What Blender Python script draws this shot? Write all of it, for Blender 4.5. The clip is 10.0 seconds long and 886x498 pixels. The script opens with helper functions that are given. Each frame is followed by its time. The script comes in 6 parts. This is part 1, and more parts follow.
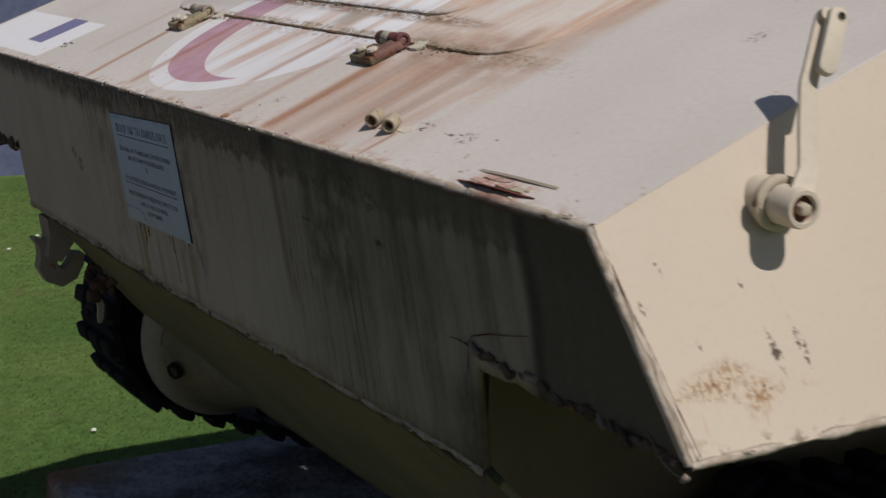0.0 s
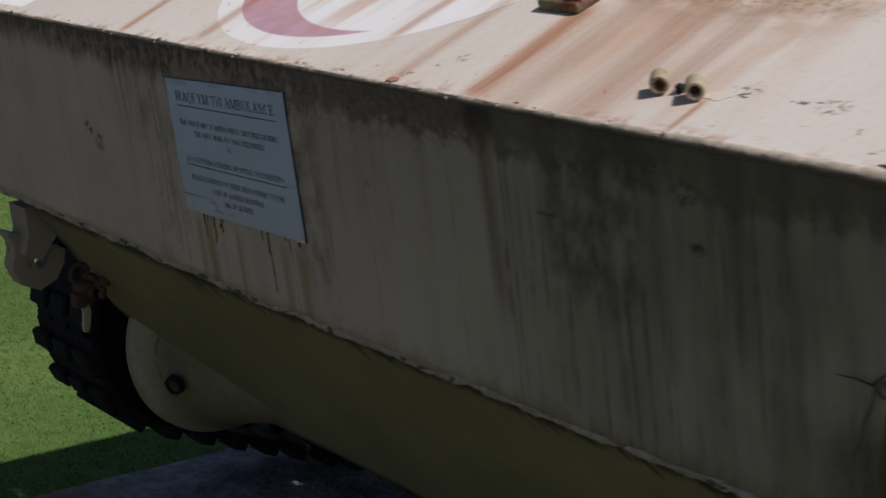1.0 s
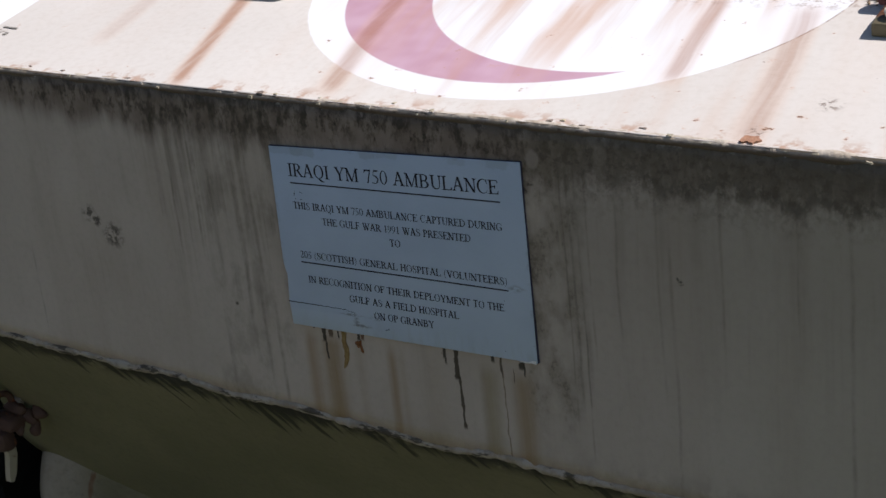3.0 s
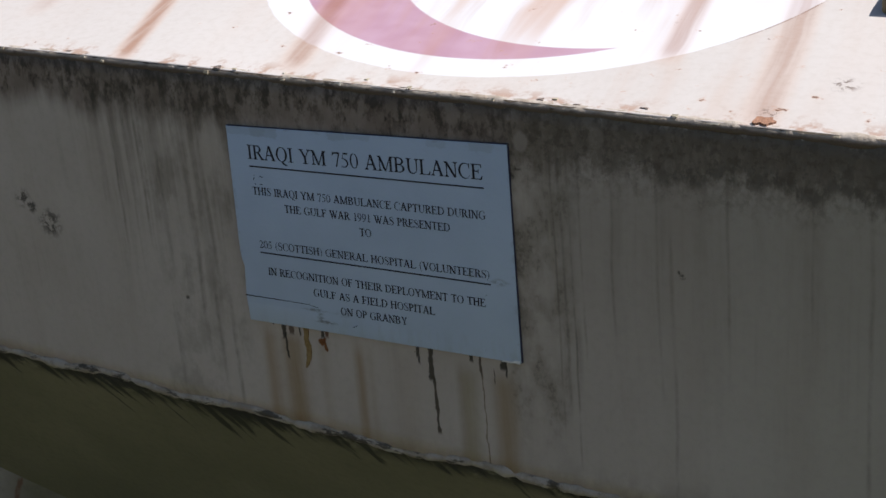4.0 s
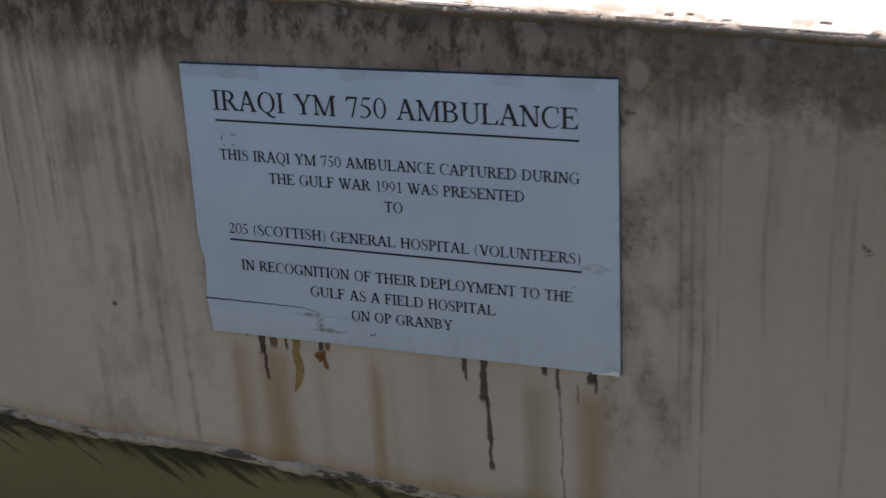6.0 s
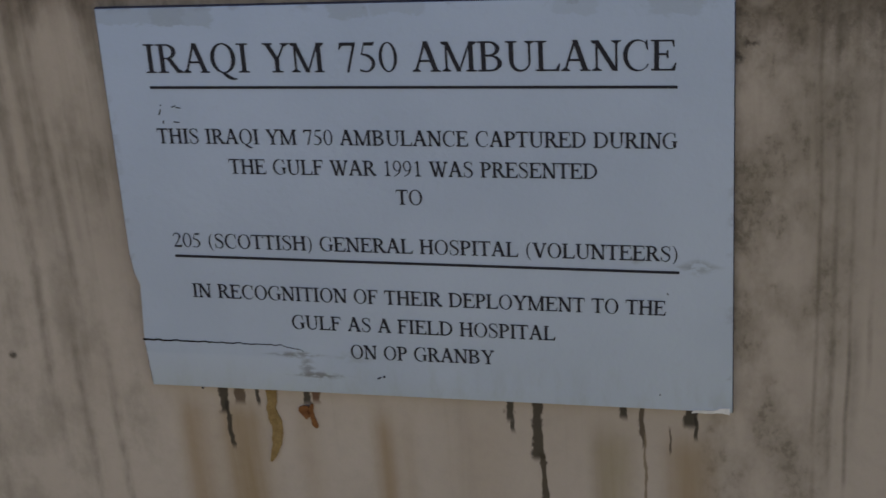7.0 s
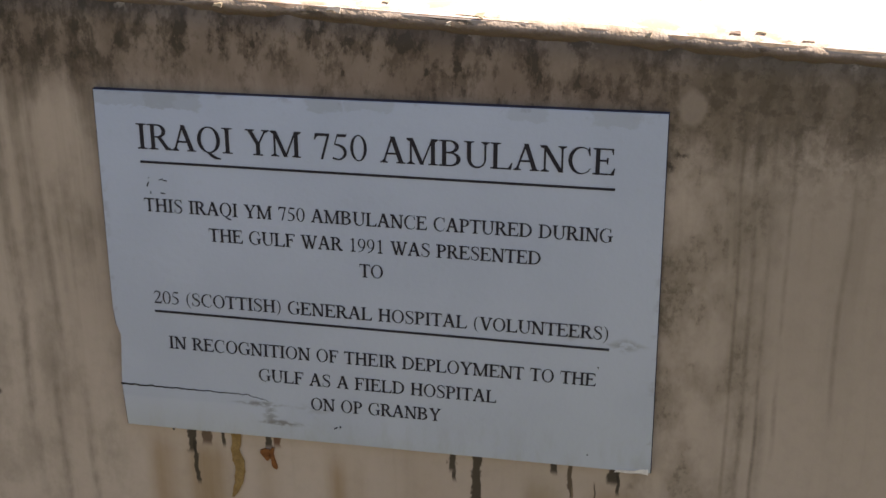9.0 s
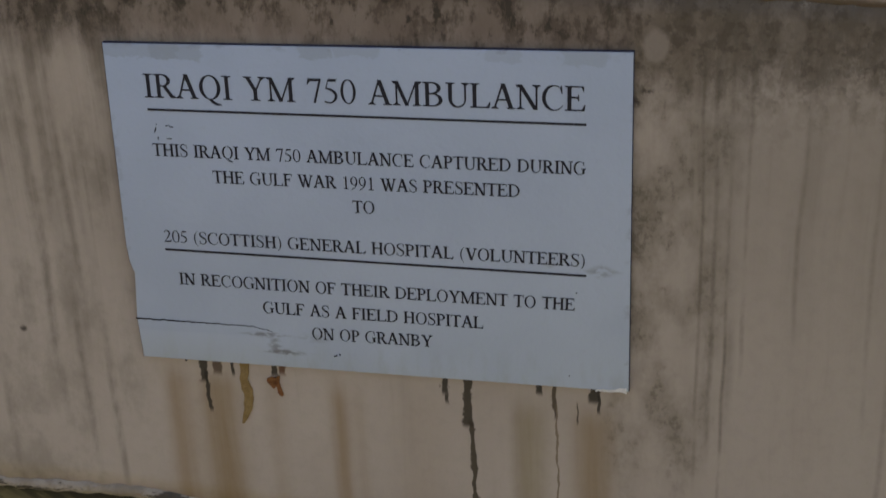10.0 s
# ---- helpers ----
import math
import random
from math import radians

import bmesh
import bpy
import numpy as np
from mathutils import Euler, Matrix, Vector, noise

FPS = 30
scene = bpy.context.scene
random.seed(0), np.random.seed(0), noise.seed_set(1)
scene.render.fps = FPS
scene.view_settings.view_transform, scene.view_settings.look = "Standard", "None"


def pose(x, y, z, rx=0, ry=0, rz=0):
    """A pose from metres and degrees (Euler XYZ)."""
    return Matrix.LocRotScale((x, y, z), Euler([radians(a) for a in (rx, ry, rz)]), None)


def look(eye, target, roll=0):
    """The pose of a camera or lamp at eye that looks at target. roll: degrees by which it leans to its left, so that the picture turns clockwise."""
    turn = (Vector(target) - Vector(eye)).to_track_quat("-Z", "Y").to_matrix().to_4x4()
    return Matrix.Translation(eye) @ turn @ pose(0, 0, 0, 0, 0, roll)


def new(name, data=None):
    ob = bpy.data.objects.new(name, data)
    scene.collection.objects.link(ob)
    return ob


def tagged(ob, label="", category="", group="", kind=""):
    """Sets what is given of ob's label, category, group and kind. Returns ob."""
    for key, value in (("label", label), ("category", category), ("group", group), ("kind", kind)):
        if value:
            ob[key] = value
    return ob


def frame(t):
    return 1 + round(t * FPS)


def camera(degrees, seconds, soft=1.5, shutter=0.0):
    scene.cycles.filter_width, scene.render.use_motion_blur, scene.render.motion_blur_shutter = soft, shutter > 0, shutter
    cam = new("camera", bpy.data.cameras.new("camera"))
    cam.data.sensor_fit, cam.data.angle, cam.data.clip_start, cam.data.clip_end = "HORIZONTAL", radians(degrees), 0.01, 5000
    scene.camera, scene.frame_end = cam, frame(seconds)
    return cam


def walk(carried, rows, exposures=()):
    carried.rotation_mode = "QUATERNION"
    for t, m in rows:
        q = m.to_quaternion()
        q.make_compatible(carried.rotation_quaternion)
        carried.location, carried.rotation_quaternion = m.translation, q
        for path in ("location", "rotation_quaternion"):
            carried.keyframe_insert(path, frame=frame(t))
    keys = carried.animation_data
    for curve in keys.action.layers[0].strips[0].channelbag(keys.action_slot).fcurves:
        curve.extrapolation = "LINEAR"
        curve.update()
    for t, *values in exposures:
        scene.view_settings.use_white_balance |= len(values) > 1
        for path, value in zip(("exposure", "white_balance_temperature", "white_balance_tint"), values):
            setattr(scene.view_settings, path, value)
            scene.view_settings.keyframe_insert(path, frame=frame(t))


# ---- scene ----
cam = camera(34.01, 10.0, shutter=0.3)
PATH = [
    (0, pose(3.9907, -1.1009, 1.8505, 77.736, -1.698, 57.837)),
    (0.5, pose(3.5735, -1.2635, 1.8216, 77.959, -2.172, 52.678)),
    (1, pose(3.0947, -1.3234, 1.7641, 76.341, -2.123, 48.850)),
    (1.5, pose(2.7139, -1.5279, 1.7532, 76.180, -3.829, 42.609)),
    (2, pose(2.4318, -1.5911, 1.7907, 77.770, -2.615, 37.385)),
    (2.5, pose(2.1371, -1.4731, 1.7736, 76.404, -1.459, 33.645)),
    (2.7, pose(2.0701, -1.4461, 1.7186, 77.522, -1.503, 33.092)),
    (3.8, pose(1.8181, -1.4574, 1.7133, 76.213, -2.457, 26.022)),
    (4, pose(1.8470, -1.3671, 1.6790, 77.249, -2.531, 28.014)),
    (4.5, pose(1.7907, -1.3350, 1.6787, 76.153, -1.408, 27.660)),
    (5, pose(1.7076, -1.2434, 1.6570, 73.530, -0.878, 26.322)),
    (5.5, pose(1.5366, -1.1981, 1.6265, 75.471, -1.646, 20.154)),
    (5.7, pose(1.4743, -1.1622, 1.6393, 74.274, -1.958, 18.391)),
    (6.8, pose(1.2066, -0.8195, 1.4900, 76.762, -1.365, 12.293)),
    (7, pose(1.1987, -0.7921, 1.5024, 76.246, -0.781, 10.829)),
    (7.5, pose(1.1926, -0.7813, 1.5087, 75.063, -1.271, 9.193)),
    (8, pose(1.1997, -0.8005, 1.5221, 75.719, -2.615, 9.464)),
    (8.5, pose(1.1860, -0.8373, 1.5555, 76.792, -4.375, 8.167)),
    (9, pose(1.1939, -0.8738, 1.5839, 75.438, -3.856, 8.795)),
    (9.5, pose(1.1922, -0.9289, 1.5809, 75.880, -3.835, 7.648)),
    (10, pose(1.2397, -0.9427, 1.5758, 74.462, -2.435, 9.909)),
]
EXPOSURES = [(0, -0.28, 6500, 12), (0.5, -0.22, 6500, 12), (1, -0.05, 6500, 12), (1.5, 0.4, 6500, 12), (2, 0.52, 6350, 12), (2.5, 0.58, 6250, 12), (4, 0.62, 6150, 12), (4.5, 0.74, 6100, 12), (5, 0.80, 6050, 10), (5.5, 1.08, 6250, 15), (7, 1.56, 7100, 21), (7.5, 1.6, 7550, 22), (8, 1.65, 7850, 23), (9.5, 1.70, 7800, 23), (10, 1.66, 7400, 22)]
walk(cam, PATH, EXPOSURES)

# ---------------------------------------------------------------- light
SUN_DIR = Vector((0.556, 0.100, 0.825)).normalized()
world = bpy.data.worlds.new("sky_world")
scene.world = world
world.use_nodes = True
wt = world.node_tree
wt.nodes.clear()
sky = wt.nodes.new("ShaderNodeTexSky")
sky.sky_type, sky.sun_disc = "NISHITA", False
sky.sun_elevation = math.asin(SUN_DIR.z)
sky.sun_rotation = math.atan2(SUN_DIR.x, SUN_DIR.y)
bg = wt.nodes.new("ShaderNodeBackground")
bg.inputs[1].default_value = 0.05
wo = wt.nodes.new("ShaderNodeOutputWorld")
wt.links.new(sky.outputs[0], bg.inputs[0])
wt.links.new(bg.outputs[0], wo.inputs[0])

sun = new("sun", bpy.data.lights.new("sun", "SUN"))
sun.data.energy, sun.data.angle, sun.data.color = 3.9, radians(0.55), (1.0, 0.95, 0.88)
sun.matrix_world = look(SUN_DIR * 30, (0, 0, 0))


# ---------------------------------------------------------------- material tools
class Graph:
    """A small builder for procedural node materials."""

    def __init__(self, name, coords="Object"):
        self.mat = bpy.data.materials.new(name)
        self.mat.use_nodes = True
        self.t = self.mat.node_tree
        self.t.nodes.clear()
        self.out = self.t.nodes.new("ShaderNodeOutputMaterial")
        self.bsdf = self.t.nodes.new("ShaderNodeBsdfPrincipled")
        self.t.links.new(self.bsdf.outputs[0], self.out.inputs[0])
        tc = self.t.nodes.new("ShaderNodeTexCoord")
        self.co = tc.outputs[coords]
        sep = self.t.nodes.new("ShaderNodeSeparateXYZ")
        self.t.links.new(self.co, sep.inputs[0])
        self.x, self.y, self.z = sep.outputs

    def put(self, socket, value):
        if isinstance(value, (int, float)):
            socket.default_value = value
        elif isinstance(value, tuple):
            socket.default_value = (*value, 1.0) if len(value) == 3 and len(socket.default_value) == 4 else value
        else:
            self.t.links.new(value, socket)

    def m(self, op, a, b=0.0, c=0.0, clamp=False):
        n = self.t.nodes.new("ShaderNodeMath")
        n.operation, n.use_clamp = op, clamp
        for s, v in zip(n.inputs, (a, b, c)):
            self.put(s, v)
        return n.outputs[0]

    def mul(self, *vals):
        r = vals[0]
        for v in vals[1:]:
            r = self.m("MULTIPLY", r, v)
        return r

    def add(self, a, b):
        return self.m("ADD", a, b)

    def sub(self, a, b):
        return self.m("SUBTRACT", a, b)

    def big(self, a, b):
        return self.m("MAXIMUM", a, b)

    def step(self, v, lo, hi, to_lo=0.0, to_hi=1.0):
        n = self.t.nodes.new("ShaderNodeMapRange")
        n.interpolation_type = "SMOOTHSTEP"
        for s, val in zip(n.inputs, (v, lo, hi, to_lo, to_hi)):
            self.put(s, val)
        return n.outputs[0]

    def vec(self, x, y, z):
        n = self.t.nodes.new("ShaderNodeCombineXYZ")
        for s, v in zip(n.inputs, (x, y, z)):
            self.put(s, v)
        return n.outputs[0]

    def scaled(self, sx, sy, sz, shift=0.0):
        return self.vec(self.m("MULTIPLY_ADD", self.x, sx, shift), self.m("MULTIPLY_ADD", self.y, sy, shift), self.m("MULTIPLY_ADD", self.z, sz, shift))

    def noise(self, vec, scale=1.0, detail=4.0, rough=0.55, warp=0.0):
        n = self.t.nodes.new("ShaderNodeTexNoise")
        self.put(n.inputs["Vector"], vec)
        n.inputs["Scale"].default_value, n.inputs["Detail"].default_value = scale, detail
        n.inputs["Roughness"].default_value, n.inputs["Distortion"].default_value = rough, warp
        return n.outputs[0]

    def cells(self, vec, scale, feature="F1"):
        n = self.t.nodes.new("ShaderNodeTexVoronoi")
        n.feature = feature
        self.put(n.inputs["Vector"], vec)
        n.inputs["Scale"].default_value = scale
        return n.outputs[0]

    def mix(self, f, a, b):
        n = self.t.nodes.new("ShaderNodeMix")
        n.data_type = "RGBA"
        self.put(n.inputs[0], f)
        self.put(n.inputs[6], a)
        self.put(n.inputs[7], b)
        return n.outputs[2]

    def dist(self, a, a0, b, b0):
        da, db = self.sub(a, a0), self.sub(b, b0)
        return self.m("SQRT", self.add(self.mul(da, da), self.mul(db, db)))

    def band(self, v, lo, hi, soft):
        return self.mul(self.step(v, lo - soft, lo + soft), self.step(v, hi - soft, hi + soft, 1.0, 0.0))

    def done(self, color, rough=0.6, metal=0.0, bump=None, depth=0.002, spec=0.5):
        self.put(self.bsdf.inputs["Base Color"], color)
        self.put(self.bsdf.inputs["Roughness"], rough)
        self.put(self.bsdf.inputs["Metallic"], metal)
        self.bsdf.inputs["Specular IOR Level"].default_value = spec
        if bump is not None:
            b = self.t.nodes.new("ShaderNodeBump")
            b.inputs["Strength"].default_value, b.inputs["Distance"].default_value = 1.0, depth
            self.put(b.inputs["Height"], bump)
            self.t.links.new(b.outputs[0], self.bsdf.inputs["Normal"])
        return self.mat


RUST_DARK, RUST, RUST_PALE = (0.045, 0.020, 0.012), (0.21, 0.075, 0.030), (0.46, 0.235, 0.115)
SAND, SAND_WARM, SAND_GREY = (0.50, 0.44, 0.345), (0.55, 0.47, 0.355), (0.50, 0.455, 0.41)
GRIME = (0.030, 0.027, 0.018)


def nose_paint():
    """Nose plate: x along the edge, z down from it."""
    g = Graph("sand_paint_streaked")
    big = g.noise(g.scaled(2.2, 2.2, 2.2), 1, 3)
    mid = g.noise(g.scaled(8.0, 8.0, 5.0), 1, 4, 0.6)
    fine = g.noise(g.scaled(90, 90, 90), 1, 4, 0.65)
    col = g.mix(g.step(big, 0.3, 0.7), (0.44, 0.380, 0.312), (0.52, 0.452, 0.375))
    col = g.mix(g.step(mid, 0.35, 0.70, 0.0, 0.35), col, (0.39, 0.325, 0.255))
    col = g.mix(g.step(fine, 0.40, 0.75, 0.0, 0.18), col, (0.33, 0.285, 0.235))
    # all run-off leans a little as it falls
    wob = g.mul(g.sub(g.noise(g.scaled(9, 9, 7), 1, 2), 0.5), 0.008)
    xs = g.add(g.add(g.x, g.mul(g.z, 0.055)), wob)
    s1 = g.noise(g.vec(g.mul(xs, 42.0), 0.0, g.mul(g.z, 2.2)), 1, 4, 0.6)
    s2 = g.noise(g.vec(g.mul(xs, 17.0), 3.0, g.mul(g.z, 2.0)), 1, 4, 0.6)
    s3 = g.noise(g.vec(g.mul(xs, 125.0), 7.0, g.mul(g.z, 5.0)), 1, 3, 0.6)
    soft = g.noise(g.vec(g.mul(g.x, 26.0), 2.0, g.mul(g.z, 16.0)), 1, 5, 0.62)
    grit = g.noise(g.vec(g.mul(g.x, 120.0), 5.0, g.mul(g.z, 80.0)), 1, 4, 0.68)
    broken = g.step(g.noise(g.vec(g.mul(g.x, 45.0), 6.0, g.mul(g.z, 13.0)), 1, 4, 0.65), 0.34, 0.62, 0.10, 1.0)
    deep = g.mul(g.z, -1.0)

    def stain_shade(mask, amount, tone):
        nonlocal col
        col = g.mix(g.mul(mask, amount), col, tone)

    def lane(x0, w):
        """A soft upright lane round x0, by the leaning coordinate."""
        return g.step(g.m("ABSOLUTE", g.sub(xs, x0)), 0.0, w, 1.0, 0.0)

    stain_shade(g.step(g.x, 1.28, 1.60), 0.32, (0.365, 0.350, 0.258))
    # faint grey and warm washes that fall down the whole plate
    stain_shade(g.step(s2, 0.46, 0.72), 0.18, (0.30, 0.225, 0.16))
    stain_shade(g.mul(g.step(s1, 0.52, 0.74), g.step(mid, 0.36, 0.64), g.step(deep, 0.0, 0.42, 1.0, 0.45)), 0.26, (0.19, 0.160, 0.118))
    stain_shade(g.mul(g.step(s3, 0.56, 0.74), g.step(mid, 0.40, 0.64)), 0.14, (0.17, 0.142, 0.105))
    # long streaks that leave the growth to the left of the plaque
    west = g.mul(g.step(g.x, 0.60, 0.68), g.step(g.x, 0.835, 0.880, 1.0, 0.25))
    fall = g.step(deep, 0.04, 0.36, 1.0, 0.0)
    stain_shade(g.mul(west, fall, g.step(s1, 0.44, 0.64), g.step(soft, 0.32, 0.62, 0.35, 1.0)), 0.52, (0.125, 0.105, 0.072))
    stain_shade(g.mul(west, fall, g.step(s3, 0.48, 0.62), g.step(grit, 0.36, 0.58, 0.25, 1.0), g.step(soft, 0.38, 0.62, 0.2, 1.0)), 0.42, (0.095, 0.082, 0.056))
    stain_shade(g.mul(g.step(g.x, 0.68, 0.74), g.step(g.x, 0.84, 0.86, 1.0, 0.0), g.step(soft, 0.46, 0.66)), 0.32, (0.15, 0.130, 0.090))
    for x0, z0, z1, w in ((0.789, -0.30, -0.03, 0.005), (0.763, -0.36, -0.12, 0.006), (0.694, -0.22, -0.02, 0.004), (0.722, -0.24, -0.02, 0.005), (0.782, -0.42, -0.25, 0.005), (0.804, -0.43, -0.30, 0.005), (0.716, -0.43, -0.35, 0.006), (0.655, -0.26, -0.03, 0.003), (0.352, -0.40, -0.29, 0.003)):
        stain_shade(g.mul(lane(x0, w), g.band(g.z, z0, z1, 0.03), broken, g.step(grit, 0.34, 0.60, 0.6, 1.0)), 0.55, (0.115, 0.098, 0.068))
    # belt of dark growth along the upper edge: a brown film, then clotted black that ends in runs
    hang = g.add(g.z, g.add(g.mul(s2, 0.055), g.mul(s1, 0.045)))
    east = g.step(g.x, 1.34, 1.66)
    drop = g.add(hang, g.add(g.step(g.x, 0.10, 0.62, -0.012, 0.006), g.mul(g.band(g.x, 1.30, 1.60, 0.06), -0.012)))
    film = g.step(drop, -0.030, 0.014)
    stain_shade(film, g.step(soft, 0.30, 0.65, 0.62, 0.88), (0.165, 0.124, 0.092))
    belt = g.step(drop, -0.012, 0.022)
    clot = g.noise(g.vec(g.mul(g.x, 62.0), 9.0, g.mul(g.z, 34.0)), 1, 6, 0.70)
    stain_shade(g.mul(belt, g.step(clot, 0.45, 0.56)), 0.74, (0.088, 0.064, 0.044))
    stain_shade(g.mul(belt, g.step(g.add(clot, g.mul(g.sub(grit, 0.5), 0.5)), 0.55, 0.62)), 0.82, (0.040, 0.033, 0.023))
    # shadow close under the edge bead, put into the paint as a dark line
    stain_shade(g.mul(g.step(g.z, -0.030, -0.006), g.step(soft, 0.30, 0.60, 0.35, 1.0)), 0.62, (0.075, 0.057, 0.043))
    stain_shade(g.mul(east, g.step(drop, -0.004, 0.018), g.step(clot, 0.36, 0.56, 0.35, 1.0)), 0.85, (0.030, 0.026, 0.018))
    beyond = g.step(g.x, 1.16, 1.30)
    stain_shade(g.mul(film, beyond, g.step(clot, 0.40, 0.58, 0.45, 1.0)), 0.72, (0.080, 0.066, 0.048))
    tide = g.mul(g.band(drop, -0.018, -0.001, 0.006), g.step(g.x, 1.22, 1.44), g.step(clot, 0.42, 0.54))
    stain_shade(tide, 0.72, (0.030, 0.026, 0.019))
    stain_shade(g.mul(g.step(g.x, 0.55, 0.66), g.step(g.x, 0.86, 0.94, 1.0, 0.0), film, g.step(clot, 0.38, 0.60)), 0.55, (0.062, 0.052, 0.036))
    # clotted shadow of growth to the right of the plaque, with pale and dark runs
    beside = g.mul(g.step(g.x, 1.195, 1.212), g.step(g.x, 1.262, 1.292, 1.0, 0.0), g.band(g.z, -0.36, 0.0, 0.08))
    stain_shade(g.mul(beside, g.step(soft, 0.34, 0.64)), 0.62, (0.185, 0.152, 0.104))
    stain_shade(g.mul(beside, g.step(g.add(g.mul(soft, 0.65), g.mul(grit, 0.35)), 0.505, 0.60), g.step(g.noise(g.scaled(170, 170, 170), 1, 3, 0.6), 0.40, 0.60, 0.25, 1.0)), 0.62, (0.082, 0.068, 0.044))
    dull = g.mul(g.step(g.x, 1.20, 1.30), g.step(deep, 0.10, 0.30, 1.0, 0.25))
    stain_shade(dull, 0.34, (0.20, 0.172, 0.132))
    for x0, z0, z1, w, a, tone in (
        (1.2445, -0.17, -0.04, 0.0028, 0.50, (0.40, 0.345, 0.265)),
        (1.2500, -0.36, -0.04, 0.0022, 0.55, (0.10, 0.082, 0.052)),
        (1.2590, -0.34, -0.04, 0.0030, 0.60, (0.095, 0.080, 0.052)),
        (1.2645, -0.26, -0.05, 0.0022, 0.40, (0.40, 0.345, 0.265)),
        (1.2685, -0.40, -0.04, 0.0022, 0.65, (0.090, 0.075, 0.050)),
        (1.2800, -0.28, -0.03, 0.0026, 0.50, (0.105, 0.088, 0.060)),
        (1.2560, -0.34, -0.24, 0.0060, 0.40, (0.12, 0.105, 0.075)),
        (1.2720, -0.33, -0.23, 0.0060, 0.35, (0.12, 0.105, 0.075)),
        (1.3150, -0.24, -0.03, 0.0030, 0.42, (0.115, 0.098, 0.070)),
        (1.3650, -0.30, -0.04, 0.0030, 0.35, (0.115, 0.098, 0.070)),
        (1.3800, -0.44, -0.12, 0.0035, 0.40, (0.120, 0.104, 0.076)),
        (1.4400, -0.26, -0.03, 0.0030, 0.45, (0.110, 0.094, 0.068)),
        (1.5830, -0.44, -0.05, 0.0040, 0.42, (0.120, 0.106, 0.080)),
        (1.5250, -0.20, -0.03, 0.0030, 0.40, (0.110, 0.094, 0.068)),
    ):
        stain_shade(g.mul(lane(x0, w), g.band(g.z, z0, z1, 0.03), broken, g.step(grit, 0.34, 0.60, 0.6, 1.0)), a * 0.9, tone)
    # heavier dirt towards the far end, its weaker light put into the tones too: thin grey film, tall black runs, clots
    far = g.step(g.x, 1.58, 1.90)
    stain_shade(g.mul(far, g.step(mid, 0.28, 0.66, 0.55, 1.0)), 0.48, (0.138, 0.130, 0.086))
    stain_shade(g.mul(far, g.step(s1, 0.46, 0.70), g.step(soft, 0.34, 0.62, 0.3, 1.0)), 0.55, (0.070, 0.062, 0.045))
    stain_shade(g.mul(far, g.step(s2, 0.40, 0.66), g.step(deep, 0.02, 0.40, 1.0, 0.55)), 0.52, (0.056, 0.052, 0.036))
    cloud = g.mul(g.step(g.x, 1.74, 1.82), g.step(g.x, 1.93, 1.97, 1.0, 0.0), g.step(deep, 0.20, 0.30, 1.0, 0.0))
    stain_shade(g.mul(cloud, g.step(soft, 0.38, 0.60)), 0.60, (0.046, 0.041, 0.029))
    # brown run under the black knot of growth
    knot = g.step(g.dist(g.x, 1.661, g.mul(g.z, 0.9), -0.016), 0.010, 0.045, 1.0, 0.0)
    stain_shade(knot, 0.92, (0.020, 0.016, 0.013))
    stain_shade(g.mul(lane(1.668, 0.022), g.band(g.z, -0.30, -0.03, 0.06), g.step(s3, 0.30, 0.60, 0.5, 1.0)), 0.72, (0.115, 0.070, 0.042))
    stain_shade(g.mul(lane(1.677, 0.006), g.band(g.z, -0.085, -0.05, 0.012)), 0.75, (0.27, 0.150, 0.085))
    for x0, z0, z1, w in ((1.6930, -0.43, -0.05, 0.0035), (1.7040, -0.35, -0.06, 0.0028), (1.6880, -0.31, -0.20, 0.0090), (1.7060, -0.27, -0.23, 0.0060), (1.7650, -0.28, -0.08, 0.0030), (1.7640, -0.23, -0.205, 0.0060), (1.7640, -0.265, -0.235, 0.0070), (1.7230, -0.30, -0.04, 0.0025), (1.7450, -0.22, -0.05, 0.0030), (1.7380, -0.26, -0.235, 0.0110), (1.8080, -0.40, -0.10, 0.0040), (1.8600, -0.43, -0.12, 0.0050), (1.9120, -0.43, -0.20, 0.0060), (1.9400, -0.43, -0.03, 0.0070), (1.9690, -0.43, -0.16, 0.0045), (2.0700, -0.24, -0.05, 0.0040), (2.1150, -0.36, -0.05, 0.0030)):
        stain_shade(g.mul(lane(x0, w), g.band(g.z, z0, z1, 0.02), broken, g.step(grit, 0.34, 0.60, 0.6, 1.0)), 0.72, (0.046, 0.040, 0.028))
    stain_shade(g.mul(g.band(g.x, 1.768, 1.802, 0.003), g.band(g.z, -0.1415, -0.1385, 0.002)), 0.75, (0.045, 0.038, 0.026))
    # pale scoured lane with dark knots at its head
    pale = g.m("ABSOLUTE", g.sub(g.add(g.x, g.mul(g.z, 0.125)), 1.981))
    stain_shade(g.mul(g.step(pale, 0.004, 0.020, 1.0, 0.0), g.band(g.z, -0.43, -0.06, 0.05), g.step(s3, 0.36, 0.62, 0.35, 1.0)), 0.62, (0.285, 0.262, 0.205))
